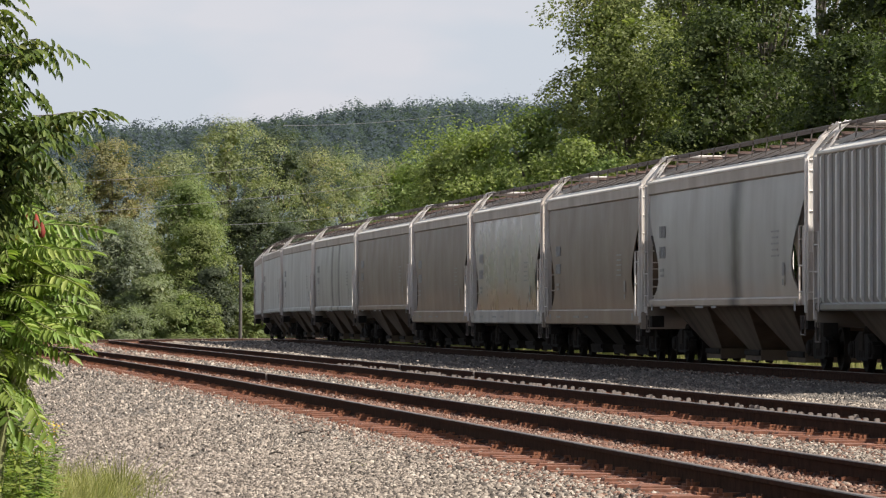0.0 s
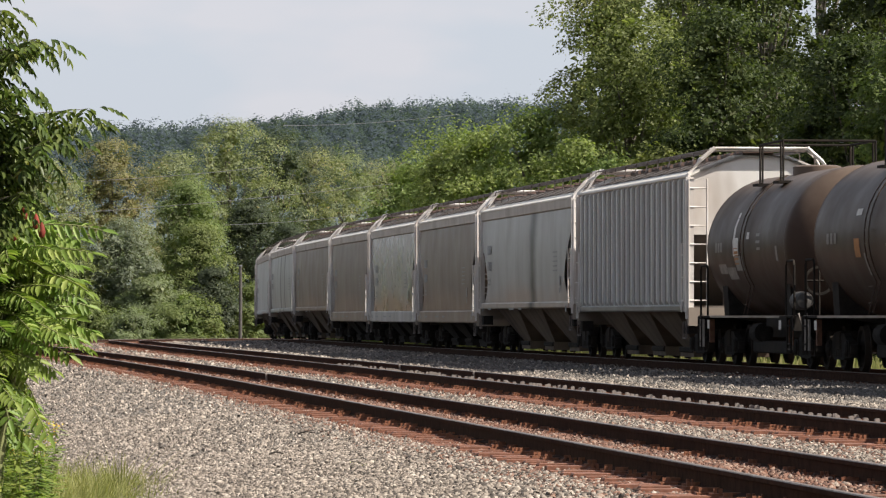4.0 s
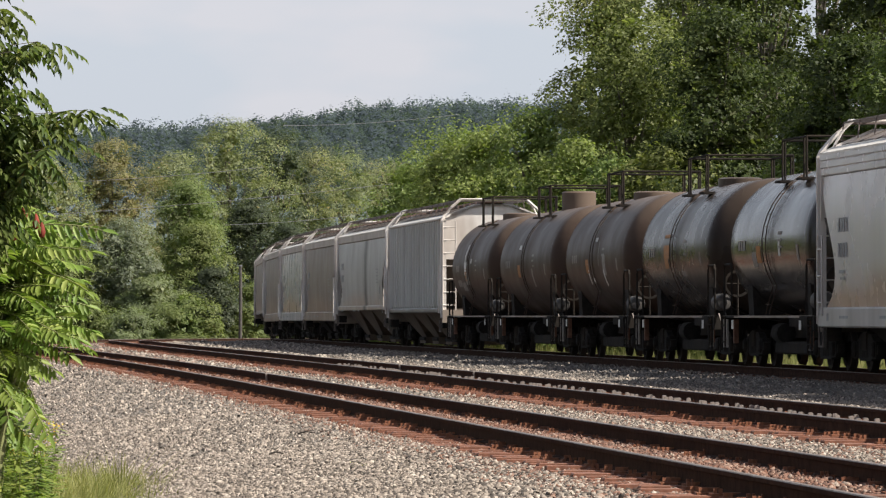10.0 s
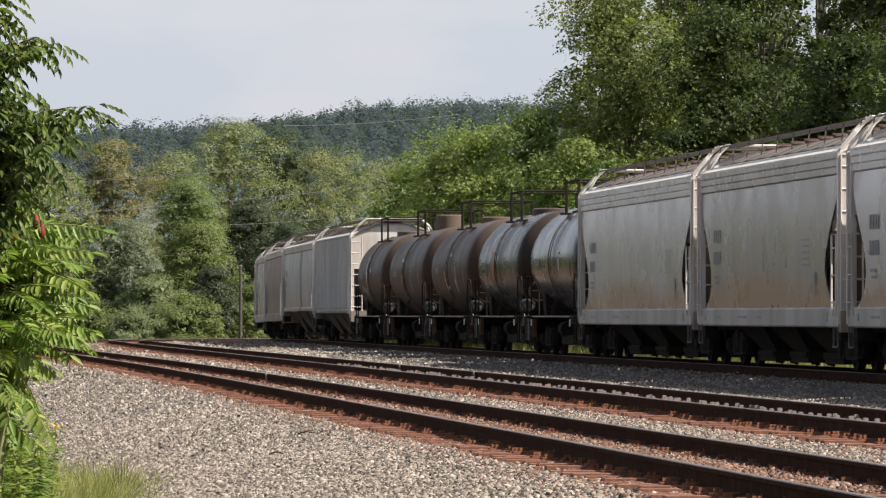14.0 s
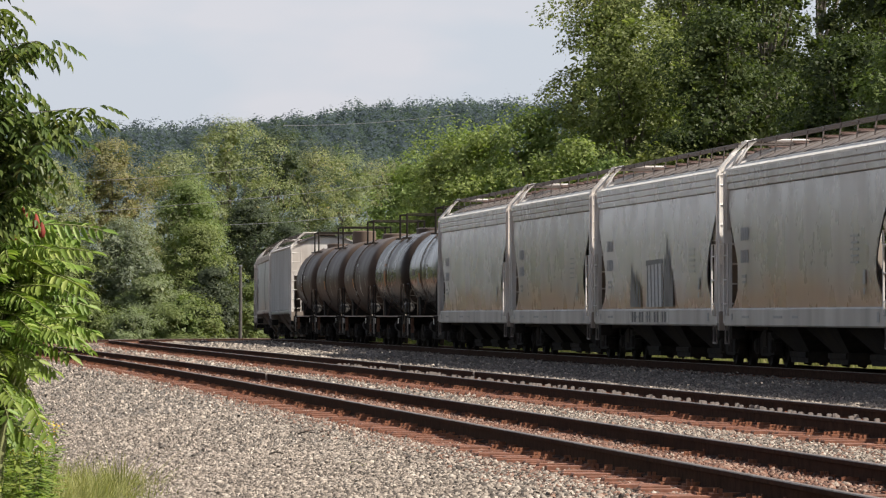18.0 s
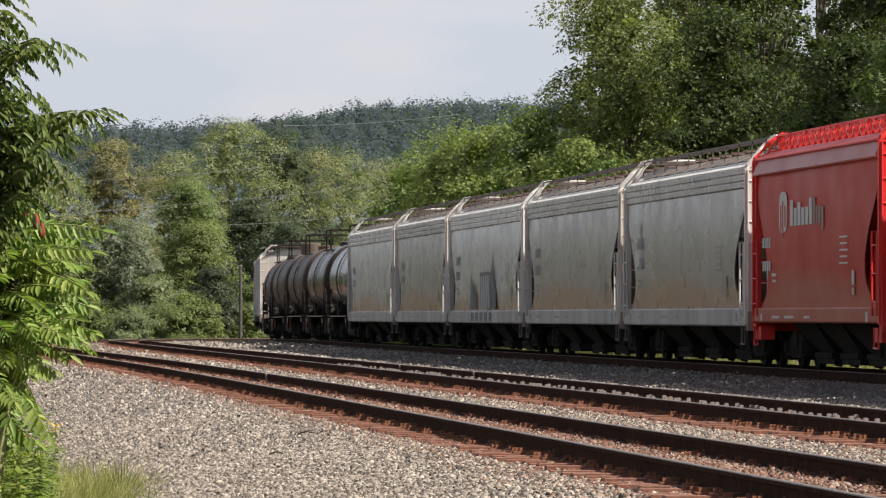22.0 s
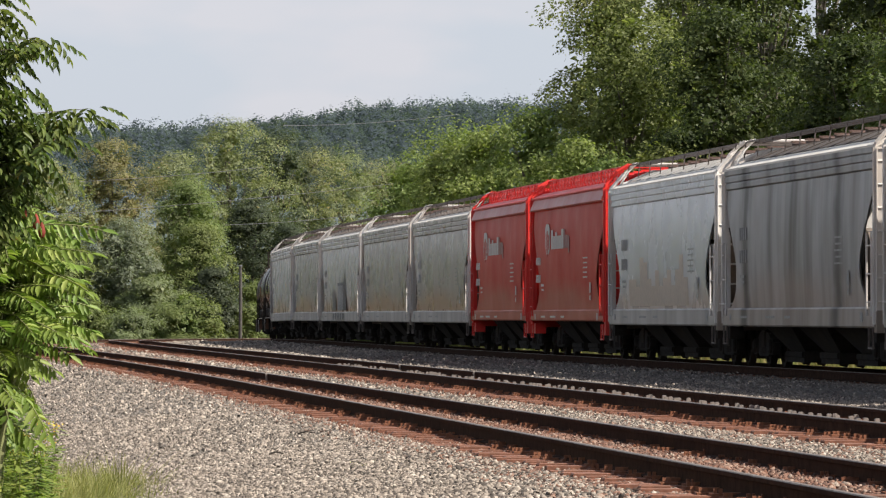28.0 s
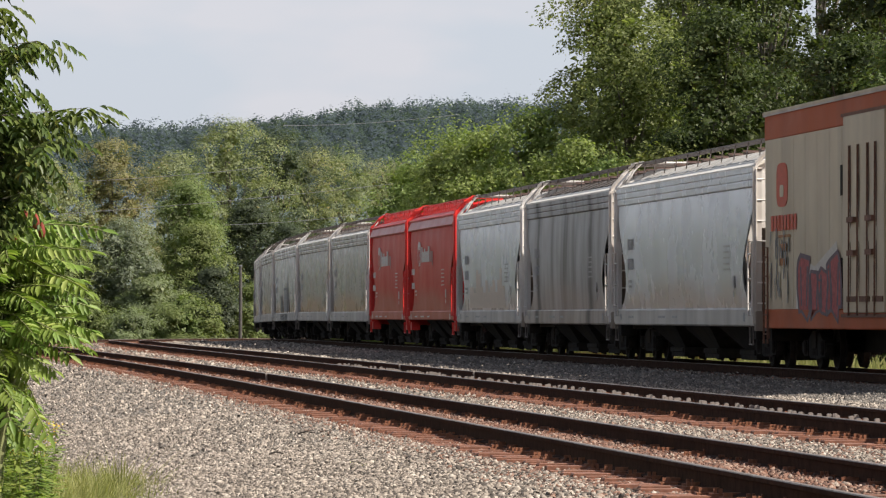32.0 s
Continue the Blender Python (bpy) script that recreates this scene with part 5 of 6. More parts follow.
def tree(name, label, x, y, z, height, radius, mat, seed, n=9000, leaf=0.19, base=0.12, bough=1.0, lean=0.0, wild=0.6, deep=0.36, group="lineside woods"):
    """A trunk with limbs, and a crown of many overlapping boughs of leaves; bough: their usual half width in metres."""
    rng = np.random.default_rng(seed)
    t = tagged(new(name), label, "tree", group)
    t.location = (x, y, z)
    b = B()
    top = height * 0.86
    wob = [(lean * q / 6 * height * 0.1 + 0.12 * rng.normal(), 0.12 * rng.normal(), top * q / 6) for q in range(7)]
    wob[0] = (0, 0, -0.3)
    b.tube(wob, height * 0.016 + 0.05, 8, 0.03)
    # boughs stand on an uneven envelope: broad below, narrowing to a few leaders at the top
    bough = min(bough, radius * 0.42)
    nb = int(min(300, max(40, 2.9 * radius * height * (1 - base) / bough ** 2)))
    f = base + (1 - base) * rng.random(nb) ** 0.9
    a = rng.random(nb) * 2 * math.pi
    ph = rng.uniform(0, 6.28, 4)
    wide = np.interp(f, [0.0, 0.12, 0.35, 0.6, 0.8, 0.93, 1.0], [0.85, 0.98, 1.0, 0.96, 0.82, 0.55, 0.2])
    wide = wide * (1 + 0.20 * np.sin(3 * a + ph[0] + 4 * f) + 0.14 * np.sin(5 * a - 9 * f + ph[1]) + 0.10 * np.sin(14 * f + ph[2] + 2 * a))
    reach = np.maximum(0.0, radius * wide - bough * 0.55) * np.where(rng.random(nb) < 0.3, rng.uniform(0.35, 0.8, nb), rng.uniform(0.82, 1.06, nb))
    cen = np.stack([np.cos(a) * reach + lean * f * height * 0.1, np.sin(a) * reach, height * f - bough * 0.4], 1)
    out = np.stack([np.cos(a), np.sin(a), np.full(nb, 0.25)], 1)
    rb = bough * rng.lognormal(0, 0.28, nb)
    rad = np.stack([rb, rb, rb * rng.uniform(0.65, 0.95, nb)], 1)
    for q in range(0, nb, 6):
        k = min(5, max(1, int(f[q] * 5)))
        p0, p1 = Vector(wob[k]), Vector(cen[q])
        b.tube([p0, (p0 + p1) / 2 + Vector((0, 0, 0.02 * height)), p1], height * 0.004 + 0.015, 5, 0.012)
    part("trunk", b, M["bark"], t, smooth=40)
    p, u, v = bough_leaves(rng, cen, rad, out, max(30, n // nb), leaf, wild, 0.07, deep)
    part("crown", small_leaves("crown", p, u, v, mat), None, t)
    # larger leaf masses in the heart of the crown
    core = [(np.array([0, 0, height * g]), np.array([radius * w] * 2 + [height * 0.1])) for g, w in ((0.1, 0.66), (0.22, 0.72), (0.34, 0.74), (0.46, 0.74), (0.58, 0.7), (0.7, 0.6), (0.8, 0.46), (0.88, 0.3))]
    c2, u2, v2 = crown_leaves(rng, core, max(1500, n // 4), leaf * 2.3, clump=leaf * 2.6, shell=0.35)
    part("inner_foliage", small_leaves("inner_foliage", c2, u2, v2, mat), None, t)
    return t


def woods():
    """Right of the line, then the wood on the outside of the far curve."""
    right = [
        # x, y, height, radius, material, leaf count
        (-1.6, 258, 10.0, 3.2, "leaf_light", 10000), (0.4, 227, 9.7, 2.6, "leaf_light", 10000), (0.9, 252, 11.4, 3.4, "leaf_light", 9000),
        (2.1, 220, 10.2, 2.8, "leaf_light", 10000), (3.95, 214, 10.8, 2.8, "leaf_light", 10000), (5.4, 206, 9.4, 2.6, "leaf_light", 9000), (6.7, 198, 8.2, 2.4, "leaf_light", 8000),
        (17.5, 236, 25.0, 5.5, "leaf_hollow_shade", 17000), (13.0, 244, 24.0, 5.0, "leaf_hollow_shade", 15000), (21.5, 215, 24.0, 5.5, "leaf_hollow_shade", 15000),
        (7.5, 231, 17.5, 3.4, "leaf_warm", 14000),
        (7.9, 214, 15.5, 3.2, "leaf_warm", 13000), (10.6, 222, 20.0, 4.2, "leaf_warm", 15000), (10.8, 198, 14.0, 3.2, "leaf_hollow_shade", 13000),
        (13.2, 207, 19.0, 4.4, "leaf_hollow_shade", 15000), (14.4, 178, 12.0, 2.9, "leaf_hollow_shade", 12000), (16.4, 184, 18.0, 4.2, "leaf_hollow_shade", 14000),
        (15.6, 160, 11.5, 2.9, "leaf", 12000), (18.6, 166, 17.0, 4.0, "leaf_hollow_shade", 15000), (12.1, 186, 7.6, 2.2, "leaf_light", 7000),
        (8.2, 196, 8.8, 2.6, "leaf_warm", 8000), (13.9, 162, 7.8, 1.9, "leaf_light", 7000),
        (-3.4, 276, 7.2, 2.6, "leaf", 7000), (1.2, 240, 6.6, 2.4, "leaf", 7000), (20.4, 150, 15.0, 4.0, "leaf", 9000), (22.0, 172, 20.0, 5.0, "leaf_hollow_shade", 14000),
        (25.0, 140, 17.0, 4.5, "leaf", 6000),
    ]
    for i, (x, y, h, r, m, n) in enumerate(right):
        lab = {"leaf_hollow_shade": "broadleaf tree with the wood's shade painted into its deep green leaves", "leaf": "dark green broadleaf tree at the wood's edge", "leaf_light": "bright green young broadleaf tree beside the line", "leaf_warm": "olive-green broadleaf tree beside the line"}[m]
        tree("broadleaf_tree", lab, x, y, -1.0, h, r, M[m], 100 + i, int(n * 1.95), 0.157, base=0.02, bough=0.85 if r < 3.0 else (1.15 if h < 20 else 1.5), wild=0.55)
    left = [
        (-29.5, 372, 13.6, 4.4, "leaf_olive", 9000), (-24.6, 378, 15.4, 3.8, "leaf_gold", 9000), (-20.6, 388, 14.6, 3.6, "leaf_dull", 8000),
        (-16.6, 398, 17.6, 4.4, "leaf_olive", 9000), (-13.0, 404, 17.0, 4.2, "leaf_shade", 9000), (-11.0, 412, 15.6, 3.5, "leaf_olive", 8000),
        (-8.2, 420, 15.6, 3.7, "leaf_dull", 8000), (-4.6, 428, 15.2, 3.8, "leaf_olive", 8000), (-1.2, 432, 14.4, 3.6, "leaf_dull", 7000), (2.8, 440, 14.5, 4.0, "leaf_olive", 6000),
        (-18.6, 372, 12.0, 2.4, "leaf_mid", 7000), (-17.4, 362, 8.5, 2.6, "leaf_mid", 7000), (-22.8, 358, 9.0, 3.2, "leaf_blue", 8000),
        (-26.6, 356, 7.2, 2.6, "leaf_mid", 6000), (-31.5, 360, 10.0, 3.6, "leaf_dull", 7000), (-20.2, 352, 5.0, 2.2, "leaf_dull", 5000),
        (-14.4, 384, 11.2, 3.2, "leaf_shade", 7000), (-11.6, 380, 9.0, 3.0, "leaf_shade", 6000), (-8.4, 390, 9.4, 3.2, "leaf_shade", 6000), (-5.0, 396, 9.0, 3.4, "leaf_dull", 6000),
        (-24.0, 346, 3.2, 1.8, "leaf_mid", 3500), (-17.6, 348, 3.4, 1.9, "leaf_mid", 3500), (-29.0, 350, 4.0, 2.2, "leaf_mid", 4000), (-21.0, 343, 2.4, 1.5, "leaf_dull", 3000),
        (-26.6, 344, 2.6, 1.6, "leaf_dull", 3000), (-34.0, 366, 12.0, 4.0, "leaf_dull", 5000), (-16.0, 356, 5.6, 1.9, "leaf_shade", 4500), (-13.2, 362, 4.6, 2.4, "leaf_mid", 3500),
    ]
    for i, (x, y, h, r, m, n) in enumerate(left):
        lab = {"leaf_mid": "green young tree beyond the curve", "leaf_gold": "yellowing broadleaf tree beyond the curve", "leaf_shade": "broadleaf tree in the far wood, shade painted into its dark leaves", "leaf_dull": "green broadleaf tree beyond the curve", "leaf_mid": "light green young tree beyond the curve", "leaf_olive": "olive and yellowing broadleaf tree beyond the curve", "leaf_blue": "grey-green rounded tree beyond the curve"}[m]
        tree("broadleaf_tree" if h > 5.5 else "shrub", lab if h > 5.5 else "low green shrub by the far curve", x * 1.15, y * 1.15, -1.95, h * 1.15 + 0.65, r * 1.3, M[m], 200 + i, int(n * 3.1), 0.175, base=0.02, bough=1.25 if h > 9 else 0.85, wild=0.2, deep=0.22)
    # unseen trees added beside the line, outside the view, to keep sky light off the train
    for i in range(10):
        y = 70 + i * 30.0
        x = -(0.0871 * y + 9.0 + (i % 3) * 1.6)
        tree("broadleaf_tree", "unseen green broadleaf tree added beside the line", x, y, -1.2, 7.0 + (i * 7) % 4, 4.0, M["leaf" if i % 2 else "leaf_olive"], 400 + i, 1800, 0.75, base=0.03, bough=1.6)
    for i in range(9):
        y = 120 - i * 26.0
        tree("broadleaf_tree", "unseen green broadleaf tree added beside the line", 33 + (i % 3) * 3 + max(0, 60 - y) * 0.1, y, -1.2, 11.0 + (i * 5) % 4, 4.6, M["leaf"], 430 + i, 2400, 0.62, base=0.03, bough=1.6)
    for i in range(7):
        tree("broadleaf_tree", "unseen green broadleaf tree added beside the line", -14 - (i % 2) * 4, 44 - i * 24.0, -1.2, 8.0 + (i * 5) % 4, 4.0, M["leaf_olive"], 450 + i, 2400, 0.62, base=0.03, bough=1.6)


woods()


def far_hill():
    """A wooded ridge far behind."""
    prof_x = [-260, -128, -108, -88, -60, -40, -20, 0, 30, 60, 110, 200, 330]
    prof_h = [23, 38.3, 40.3, 41.9, 42.5, 43.6, 46.8, 47.8, 48.2, 49, 53, 57, 59]
    b = B()
    rows = []
    for q in range(13):
        f = q / 12
        y = 760 + 560 * f
        row = []
        for x in np.linspace(-320, 420, 75):
            h = np.interp(x, prof_x, prof_h) - 5.0
            prof = math.sin(math.pi / 2 * min(1.0, f / 0.62)) if f < 0.62 else 1.0 - (f - 0.62) * 0.2
            row.append((float(x), y, -2.0 + h * prof * (y / 1080 if f < 0.62 else 1.0) + 1.2 * noise.noise((x * 0.03, y * 0.02, 0))))
        rows.append(row)
    b.quadgrid(rows)
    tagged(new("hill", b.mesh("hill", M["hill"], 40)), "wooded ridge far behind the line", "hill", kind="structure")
    rng = np.random.default_rng(7)
    C, U, V = [], [], []
    for k in range(1900):
        x = rng.uniform(-140, 28)
        f = 0.26 + 0.39 * rng.random() ** 0.7
        y = 760 + 560 * f
        h = np.interp(x, prof_x, prof_h) - 5.0
        z = -2.0 + h * math.sin(math.pi / 2 * min(1.0, f / 0.62)) * min(1.0, y / 1080)
        r = rng.uniform(2.0, 3.8)
        hh = rng.uniform(4.0, 6.4) if rng.random() < 0.9 else rng.uniform(6.5, 8.0)
        nb = 9
        a = rng.random(nb) * 6.28
        g = np.linspace(0.25, 1.0, nb)
        w = r * np.sqrt(np.maximum(0.04, 1 - ((g - 0.35) / 0.68) ** 2)) * 0.6
        cen = np.stack([x + np.cos(a) * w, y + np.sin(a) * w, z + hh * g - 0.6], 1)
        rad = np.stack([np.full(nb, r * 0.5)] * 2 + [np.full(nb, hh * 0.2)], 1)
        c, u, v = bough_leaves(rng, cen, rad, np.stack([np.cos(a), np.sin(a), np.zeros(nb)], 1), 23, 0.58, 0.08, 0.0, 0.1)
        C.append(c), U.append(u), V.append(v)
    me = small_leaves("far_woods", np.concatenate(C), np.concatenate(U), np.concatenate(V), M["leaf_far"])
    tagged(new("far_woods", me), "trees covering the far ridge, haze painted into their blue-green leaves", "woods", kind="stuff")


far_hill()


# ---- utility pole and wires ----
def pole_and_wires():
    p = thing("utility_pole", "weathered grey timber utility pole among trees", "pole")
    p.location = (-13.6, 341, -1.6)
    part("pole", B().tube([(0, 0, -0.5), (0.03, 0, 4), (0.02, 0, 6.2)], 0.13, 10, 0.09), M["wood_pole"], p, smooth=40)
    part("pole_cap", B().tube([(0.02, 0, 6.2), (0.02, 0, 6.26)], 0.12, 8), M["wire"], p)
    y0 = y1 = 312.0
    for x0, z0, x1, z1 in ((-27.0, 9.35, -11.0, 10.4), (-27.0, 7.3, -2.0, 9.5), (-13.4, 6.85, -2.6, 7.85), (-9.8, 12.95, 1.0, 13.65)):
        pts = []
        for q in range(15):
            f = q / 14
            pts.append((x0 + (x1 - x0) * f, y0 + (y1 - y0) * f, z0 + (z1 - z0) * f - 0.7 * f * (1 - f)))
        w = tagged(new("overhead_wire", B().tube(pts, 0.012, 5).mesh("overhead_wire", M["wire"])), "thin pale overhead wire strung past the trees", "wire", "overhead wires", "structure")


pole_and_wires()

# ---- near plants ----
SWAY = []


def leaflet_mesh(name, centre, u, v, mat, fold=0.3, curl=0.12):
    """Pointed leaflets of two halves folded along the midrib."""
    n = len(centre)
    w = np.cross(u, v)
    w /= np.maximum(1e-9, np.linalg.norm(w, axis=1))[:, None]
    w = np.where(w[:, 2:3] < 0, -w, w)
    lift = w * np.linalg.norm(v, axis=1)[:, None] * fold
    bend = w * np.linalg.norm(u, axis=1)[:, None] * curl
    co = np.empty((n, 6, 3), np.float32)
    co[:, 0] = centre - u
    co[:, 1] = centre - u * 0.45 + v * 0.9 + lift
    co[:, 2] = centre + u * 0.2 + v * 0.85 + lift
    co[:, 3] = centre + u - bend * 2
    co[:, 4] = centre + u * 0.2 - v * 0.85 + lift
    co[:, 5] = centre - u * 0.45 - v * 0.9 + lift
    idx = (np.arange(n)[:, None] * 6 + np.array([0, 1, 2, 3, 0, 3, 4, 5])[None]).ravel().astype(np.int32)
    me = bpy.data.meshes.new(name)
    me.vertices.add(n * 6)
    me.vertices.foreach_set("co", co.ravel())
    me.loops.add(n * 8)
    me.loops.foreach_set("vertex_index", idx)
    me.polygons.add(n * 2)
    me.polygons.foreach_set("loop_start", np.arange(0, n * 8, 4, dtype=np.int32))
    me.polygons.foreach_set("loop_total", np.full(n * 2, 4, dtype=np.int32))
    me.update(calc_edges=True)
    me.materials.append(mat)
    return me


def compound_leaf(rng, length, pairs, leaf_l, leaf_w, droop, hang, ahead=0.5):
    """A feather-like leaf along +x that bends down; returns centres and half vectors of its leaflets, and its stalk."""
    pts = []
    for q in range(9):
        f = q / 8
        pts.append(np.array([length * f * (1 - 0.15 * droop * f), 0.0, -droop * length * f * f * 0.6]))
    C, U, V = [], [], []
    for k in range(pairs):
        f = 0.16 + 0.8 * k / (pairs - 1)
        i = min(7, int(f * 8))
        p = pts[i] + (pts[i + 1] - pts[i]) * (f * 8 - i)
        d = pts[i + 1] - pts[i]
        d /= np.linalg.norm(d)
        ll = leaf_l * (0.65 + 0.5 * math.sin(math.pi * min(1, f * 0.9 + 0.1))) * rng.uniform(0.85, 1.1)
        for sd in (-1, 1):
            w = np.array([0.0, sd * 1.0, 0.0]) * 0.85 + d * ahead + np.array([0, 0, -hang * rng.uniform(0.7, 1.2)])
            w /= np.linalg.norm(w)
            C.append(p + w * ll * 0.5)
            U.append(w * ll * 0.5)
            side = np.cross(w, np.array([0, 0, 1.0]) + 0.2 * rng.normal(size=3))
            side /= max(1e-6, np.linalg.norm(side))
            V.append(side * leaf_w * 0.5)
    d = pts[-1] - pts[-2]
    d /= np.linalg.norm(d)
    C.append(pts[-1] + d * leaf_l * 0.4), U.append(d * leaf_l * 0.45), V.append(np.array([0, leaf_w * 0.5, 0]))
    return np.array(C), np.array(U), np.array(V), pts


def turned(m, arr, vec=False):
    r = np.array(m.to_3x3())
    o = arr @ r.T
    return o if vec else o + np.array(m.translation)


def sumac():
    rng = np.random.default_rng(21)
    t = thing("sumac_shrub", "bright green sumac shrub with feathery leaves and red fruit", "shrub")
    t.location = (-3.27, 35.0, -0.75)
    fronds = []
    for k in range(7):
        c, u, v, pts = compound_leaf(rng, 0.46 + 0.03 * k, 11 + k % 3, 0.135, 0.040, 0.30 + 0.06 * k, 0.22 + 0.05 * k, 0.28)
        me = leaflet_mesh("frond", c, u, v, M["leaf_sumac"], 0.35, 0.10)
        fronds.append((me, B().tube([tuple(p) for p in pts], 0.006, 4, 0.003).mesh("stalk", M["stem"])))
    stems = [(0.02, 0.2, 2.62), (0.22, -0.1, 2.46), (0.10, 0.4, 2.74), (0.40, 0.15, 2.34), (0.12, -0.3, 2.26), (0.44, -0.2, 2.14), (0.30, 0.25, 2.06), (-0.08, -0.2, 2.70),
             (0.30, 0.3, 2.52), (0.16, -0.35, 1.86), (0.34, 0.05, 1.88), (0.02, 0.1, 1.96), (0.28, -0.3, 2.24), (0.47, 0.0, 2.24), (0.08, -0.2, 2.40), (-0.1, 0.2, 1.8), (0.30, -0.1, 2.40), (0.0, -0.3, 2.1), (0.06, -0.1, 1.56), (0.42, 0.1, 1.98)]
    for i, (x, y, z) in enumerate(stems):
        part("stem", B().tube([(x * 0.1, y * 0.2, -0.2), (x * 0.5, y * 0.6, z * 0.5), (x, y, z)], 0.03, 6, 0.012), M["stem"], t, smooth=40)
    # fronds in whorls that arch out and down from the stems' heads
    heads = []
    z = 2.80
    while z > 1.38:
        reach = float(np.interp(z, [1.38, 1.55, 1.75, 1.95, 2.1, 2.25, 2.5, 2.8], [0.02, 0.20, 0.38, 0.54, 0.60, 0.58, 0.44, 0.30]))
        x = -0.3
        while x < reach - 0.10:
            heads.append((min(reach - 0.12, x + rng.uniform(-0.06, 0.06)), rng.uniform(-0.45, 0.35), z + rng.uniform(-0.06, 0.06)))
            x += 0.2 if z > 2.0 else 0.16
        z -= 0.11
    count = 0
    for hx_, hy_, hz_ in heads:
        turn0 = rng.uniform(-0.4, 0.4)
        for k in range(5):
            a = turn0 + (-1.75, -1.0, -0.35, 0.25, 0.95)[k] + rng.uniform(-0.2, 0.2)
            me, sm = fronds[int(rng.integers(0, 7))]
            e = rng.uniform(-0.1, 0.4) if hz_ > 1.85 else rng.uniform(-0.6, 0.1)
            f = new("frond", me)
            f.parent = t
            f.matrix_basis = Matrix.Translation((hx_, hy_, hz_)) @ Matrix.Rotation(a, 4, "Z") @ Matrix.Rotation(-e, 4, "Y") @ Matrix.Rotation(rng.uniform(0.15, 0.8), 4, "X") @ Matrix.Scale(rng.uniform(0.8, 1.12), 4)
            part("stalk", sm, None, f)
            count += 1
            if count % 4 == 0:
                SWAY.append((f, 1.1 + 0.6 * rng.random(), 0.35 + 0.2 * rng.random(), 6.28 * rng.random()))
    for x, y, z in ((0.30, -0.35, 2.62), (0.42, -0.3, 2.68), (0.50, -0.3, 2.62), (0.36, -0.4, 2.54), (0.54, -0.3, 2.56)):
        part("fruit_cone", B().lathe([(0, 0.0), (0.015, 0.02), (0.05, 0.026), (0.09, 0.016), (0.115, 0.0)], "z", (x, y - 0.1, z), 10), M["fruit"], t, "dark red fruit cone", smooth=50)


def ash_branches():
    rng = np.random.default_rng(5)
    t = thing("ash_sapling", "young tree with drooping dark green leaflets, some yellowing", "tree")
    t.location = (-3.55, 33.0, -0.8)
    part("trunk", B().tube([(0, 0, -0.3), (0.05, 0.1, 2.0), (0.0, 0.1, 4.6)], 0.07, 8, 0.03), M["bark"], t, smooth=40)
    # start height on the trunk, then the tip: metres from the trunk's foot
    tips = [(3.5, 0.93, 0.3, 3.92), (3.4, 0.98, -0.2, 3.86), (3.1, 1.26, 0.1, 3.46), (3.0, 1.20, 0.4, 3.42), (2.6, 1.06, -0.3, 3.24), (2.5, 0.98, 0.2, 3.12), (3.6, 0.70, 0.0, 4.10),
            (3.1, 0.84, 0.3, 3.58), (2.8, 0.86, -0.2, 3.36), (2.4, 0.80, 0.3, 3.00), (2.8, 0.70, -0.4, 3.60), (3.4, 0.62, 0.3, 4.00), (2.2, 0.74, 0.0, 2.86), (2.3, 0.84, -0.1, 2.94), (3.6, 0.62, -0.3, 4.24), (2.4, 0.64, 0.2, 3.1),
            (2.6, 0.64, -0.2, 3.4), (2.7, 0.70, 0.0, 3.24), (2.9, 0.62, 0.2, 3.5), (3.1, 0.66, -0.1, 3.74), (2.2, 0.60, -0.2, 2.8), (2.5, 0.94, 0.0, 3.30), (2.3, 0.56, 0.1, 3.0), (2.6, 1.02, 0.1, 3.36),
            (2.9, 0.58, 0.4, 3.66), (3.2, 0.58, -0.4, 3.86), (3.6, 0.55, 0.2, 4.05), (2.4, 0.66, -0.4, 3.2), (2.2, 0.64, 0.4, 2.95), (2.6, 0.75, 0.35, 3.3), (2.8, 0.78, -0.35, 3.45), (2.1, 0.7, 0.3, 2.72), (2.1, 0.55, -0.3, 2.66)]
    for i, (z0, x, y, z) in enumerate(tips):
        br = new("branch", B().tube([(0, 0, 0), (x * 0.5, y * 0.5, (z - z0) * 0.65 + 0.06), (x * 0.93, y * 0.93, (z - z0) * 0.96)], 0.006, 5, 0.002).mesh("branch", M["bark"]))
        br.parent = t
        br.location = (0.02, 0.1, z0)
        C, U, V = [], [], []
        for q in range(26):
            f = 0.22 + 0.78 * q / 25
            px = np.array([x * f, y * f, (z - z0) * f + 0.06 * math.sin(math.pi * f)])
            c, u, v, _ = compound_leaf(rng, rng.uniform(0.15, 0.24), 4, 0.10, 0.034, 0.6, rng.uniform(0.1, 0.55))
            m = Matrix.Translation(Vector(px)) @ Matrix.Rotation(q * 2.2 + rng.uniform(-0.6, 0.6) if q < 25 else 0.0, 4, "Z") @ Matrix.Rotation(rng.uniform(-0.2, 0.5), 4, "Y")
            C.append(turned(m, c)), U.append(turned(m, u, True)), V.append(turned(m, v, True))
        part("leaves", leaflet_mesh("leaves", np.concatenate(C), np.concatenate(U), np.concatenate(V), M["leaf_ash"], 0.3, 0.15), None, br)
        SWAY.append((br, 1.0 + 0.5 * rng.random(), 0.3 + 0.25 * rng.random(), 6.28 * rng.random()))


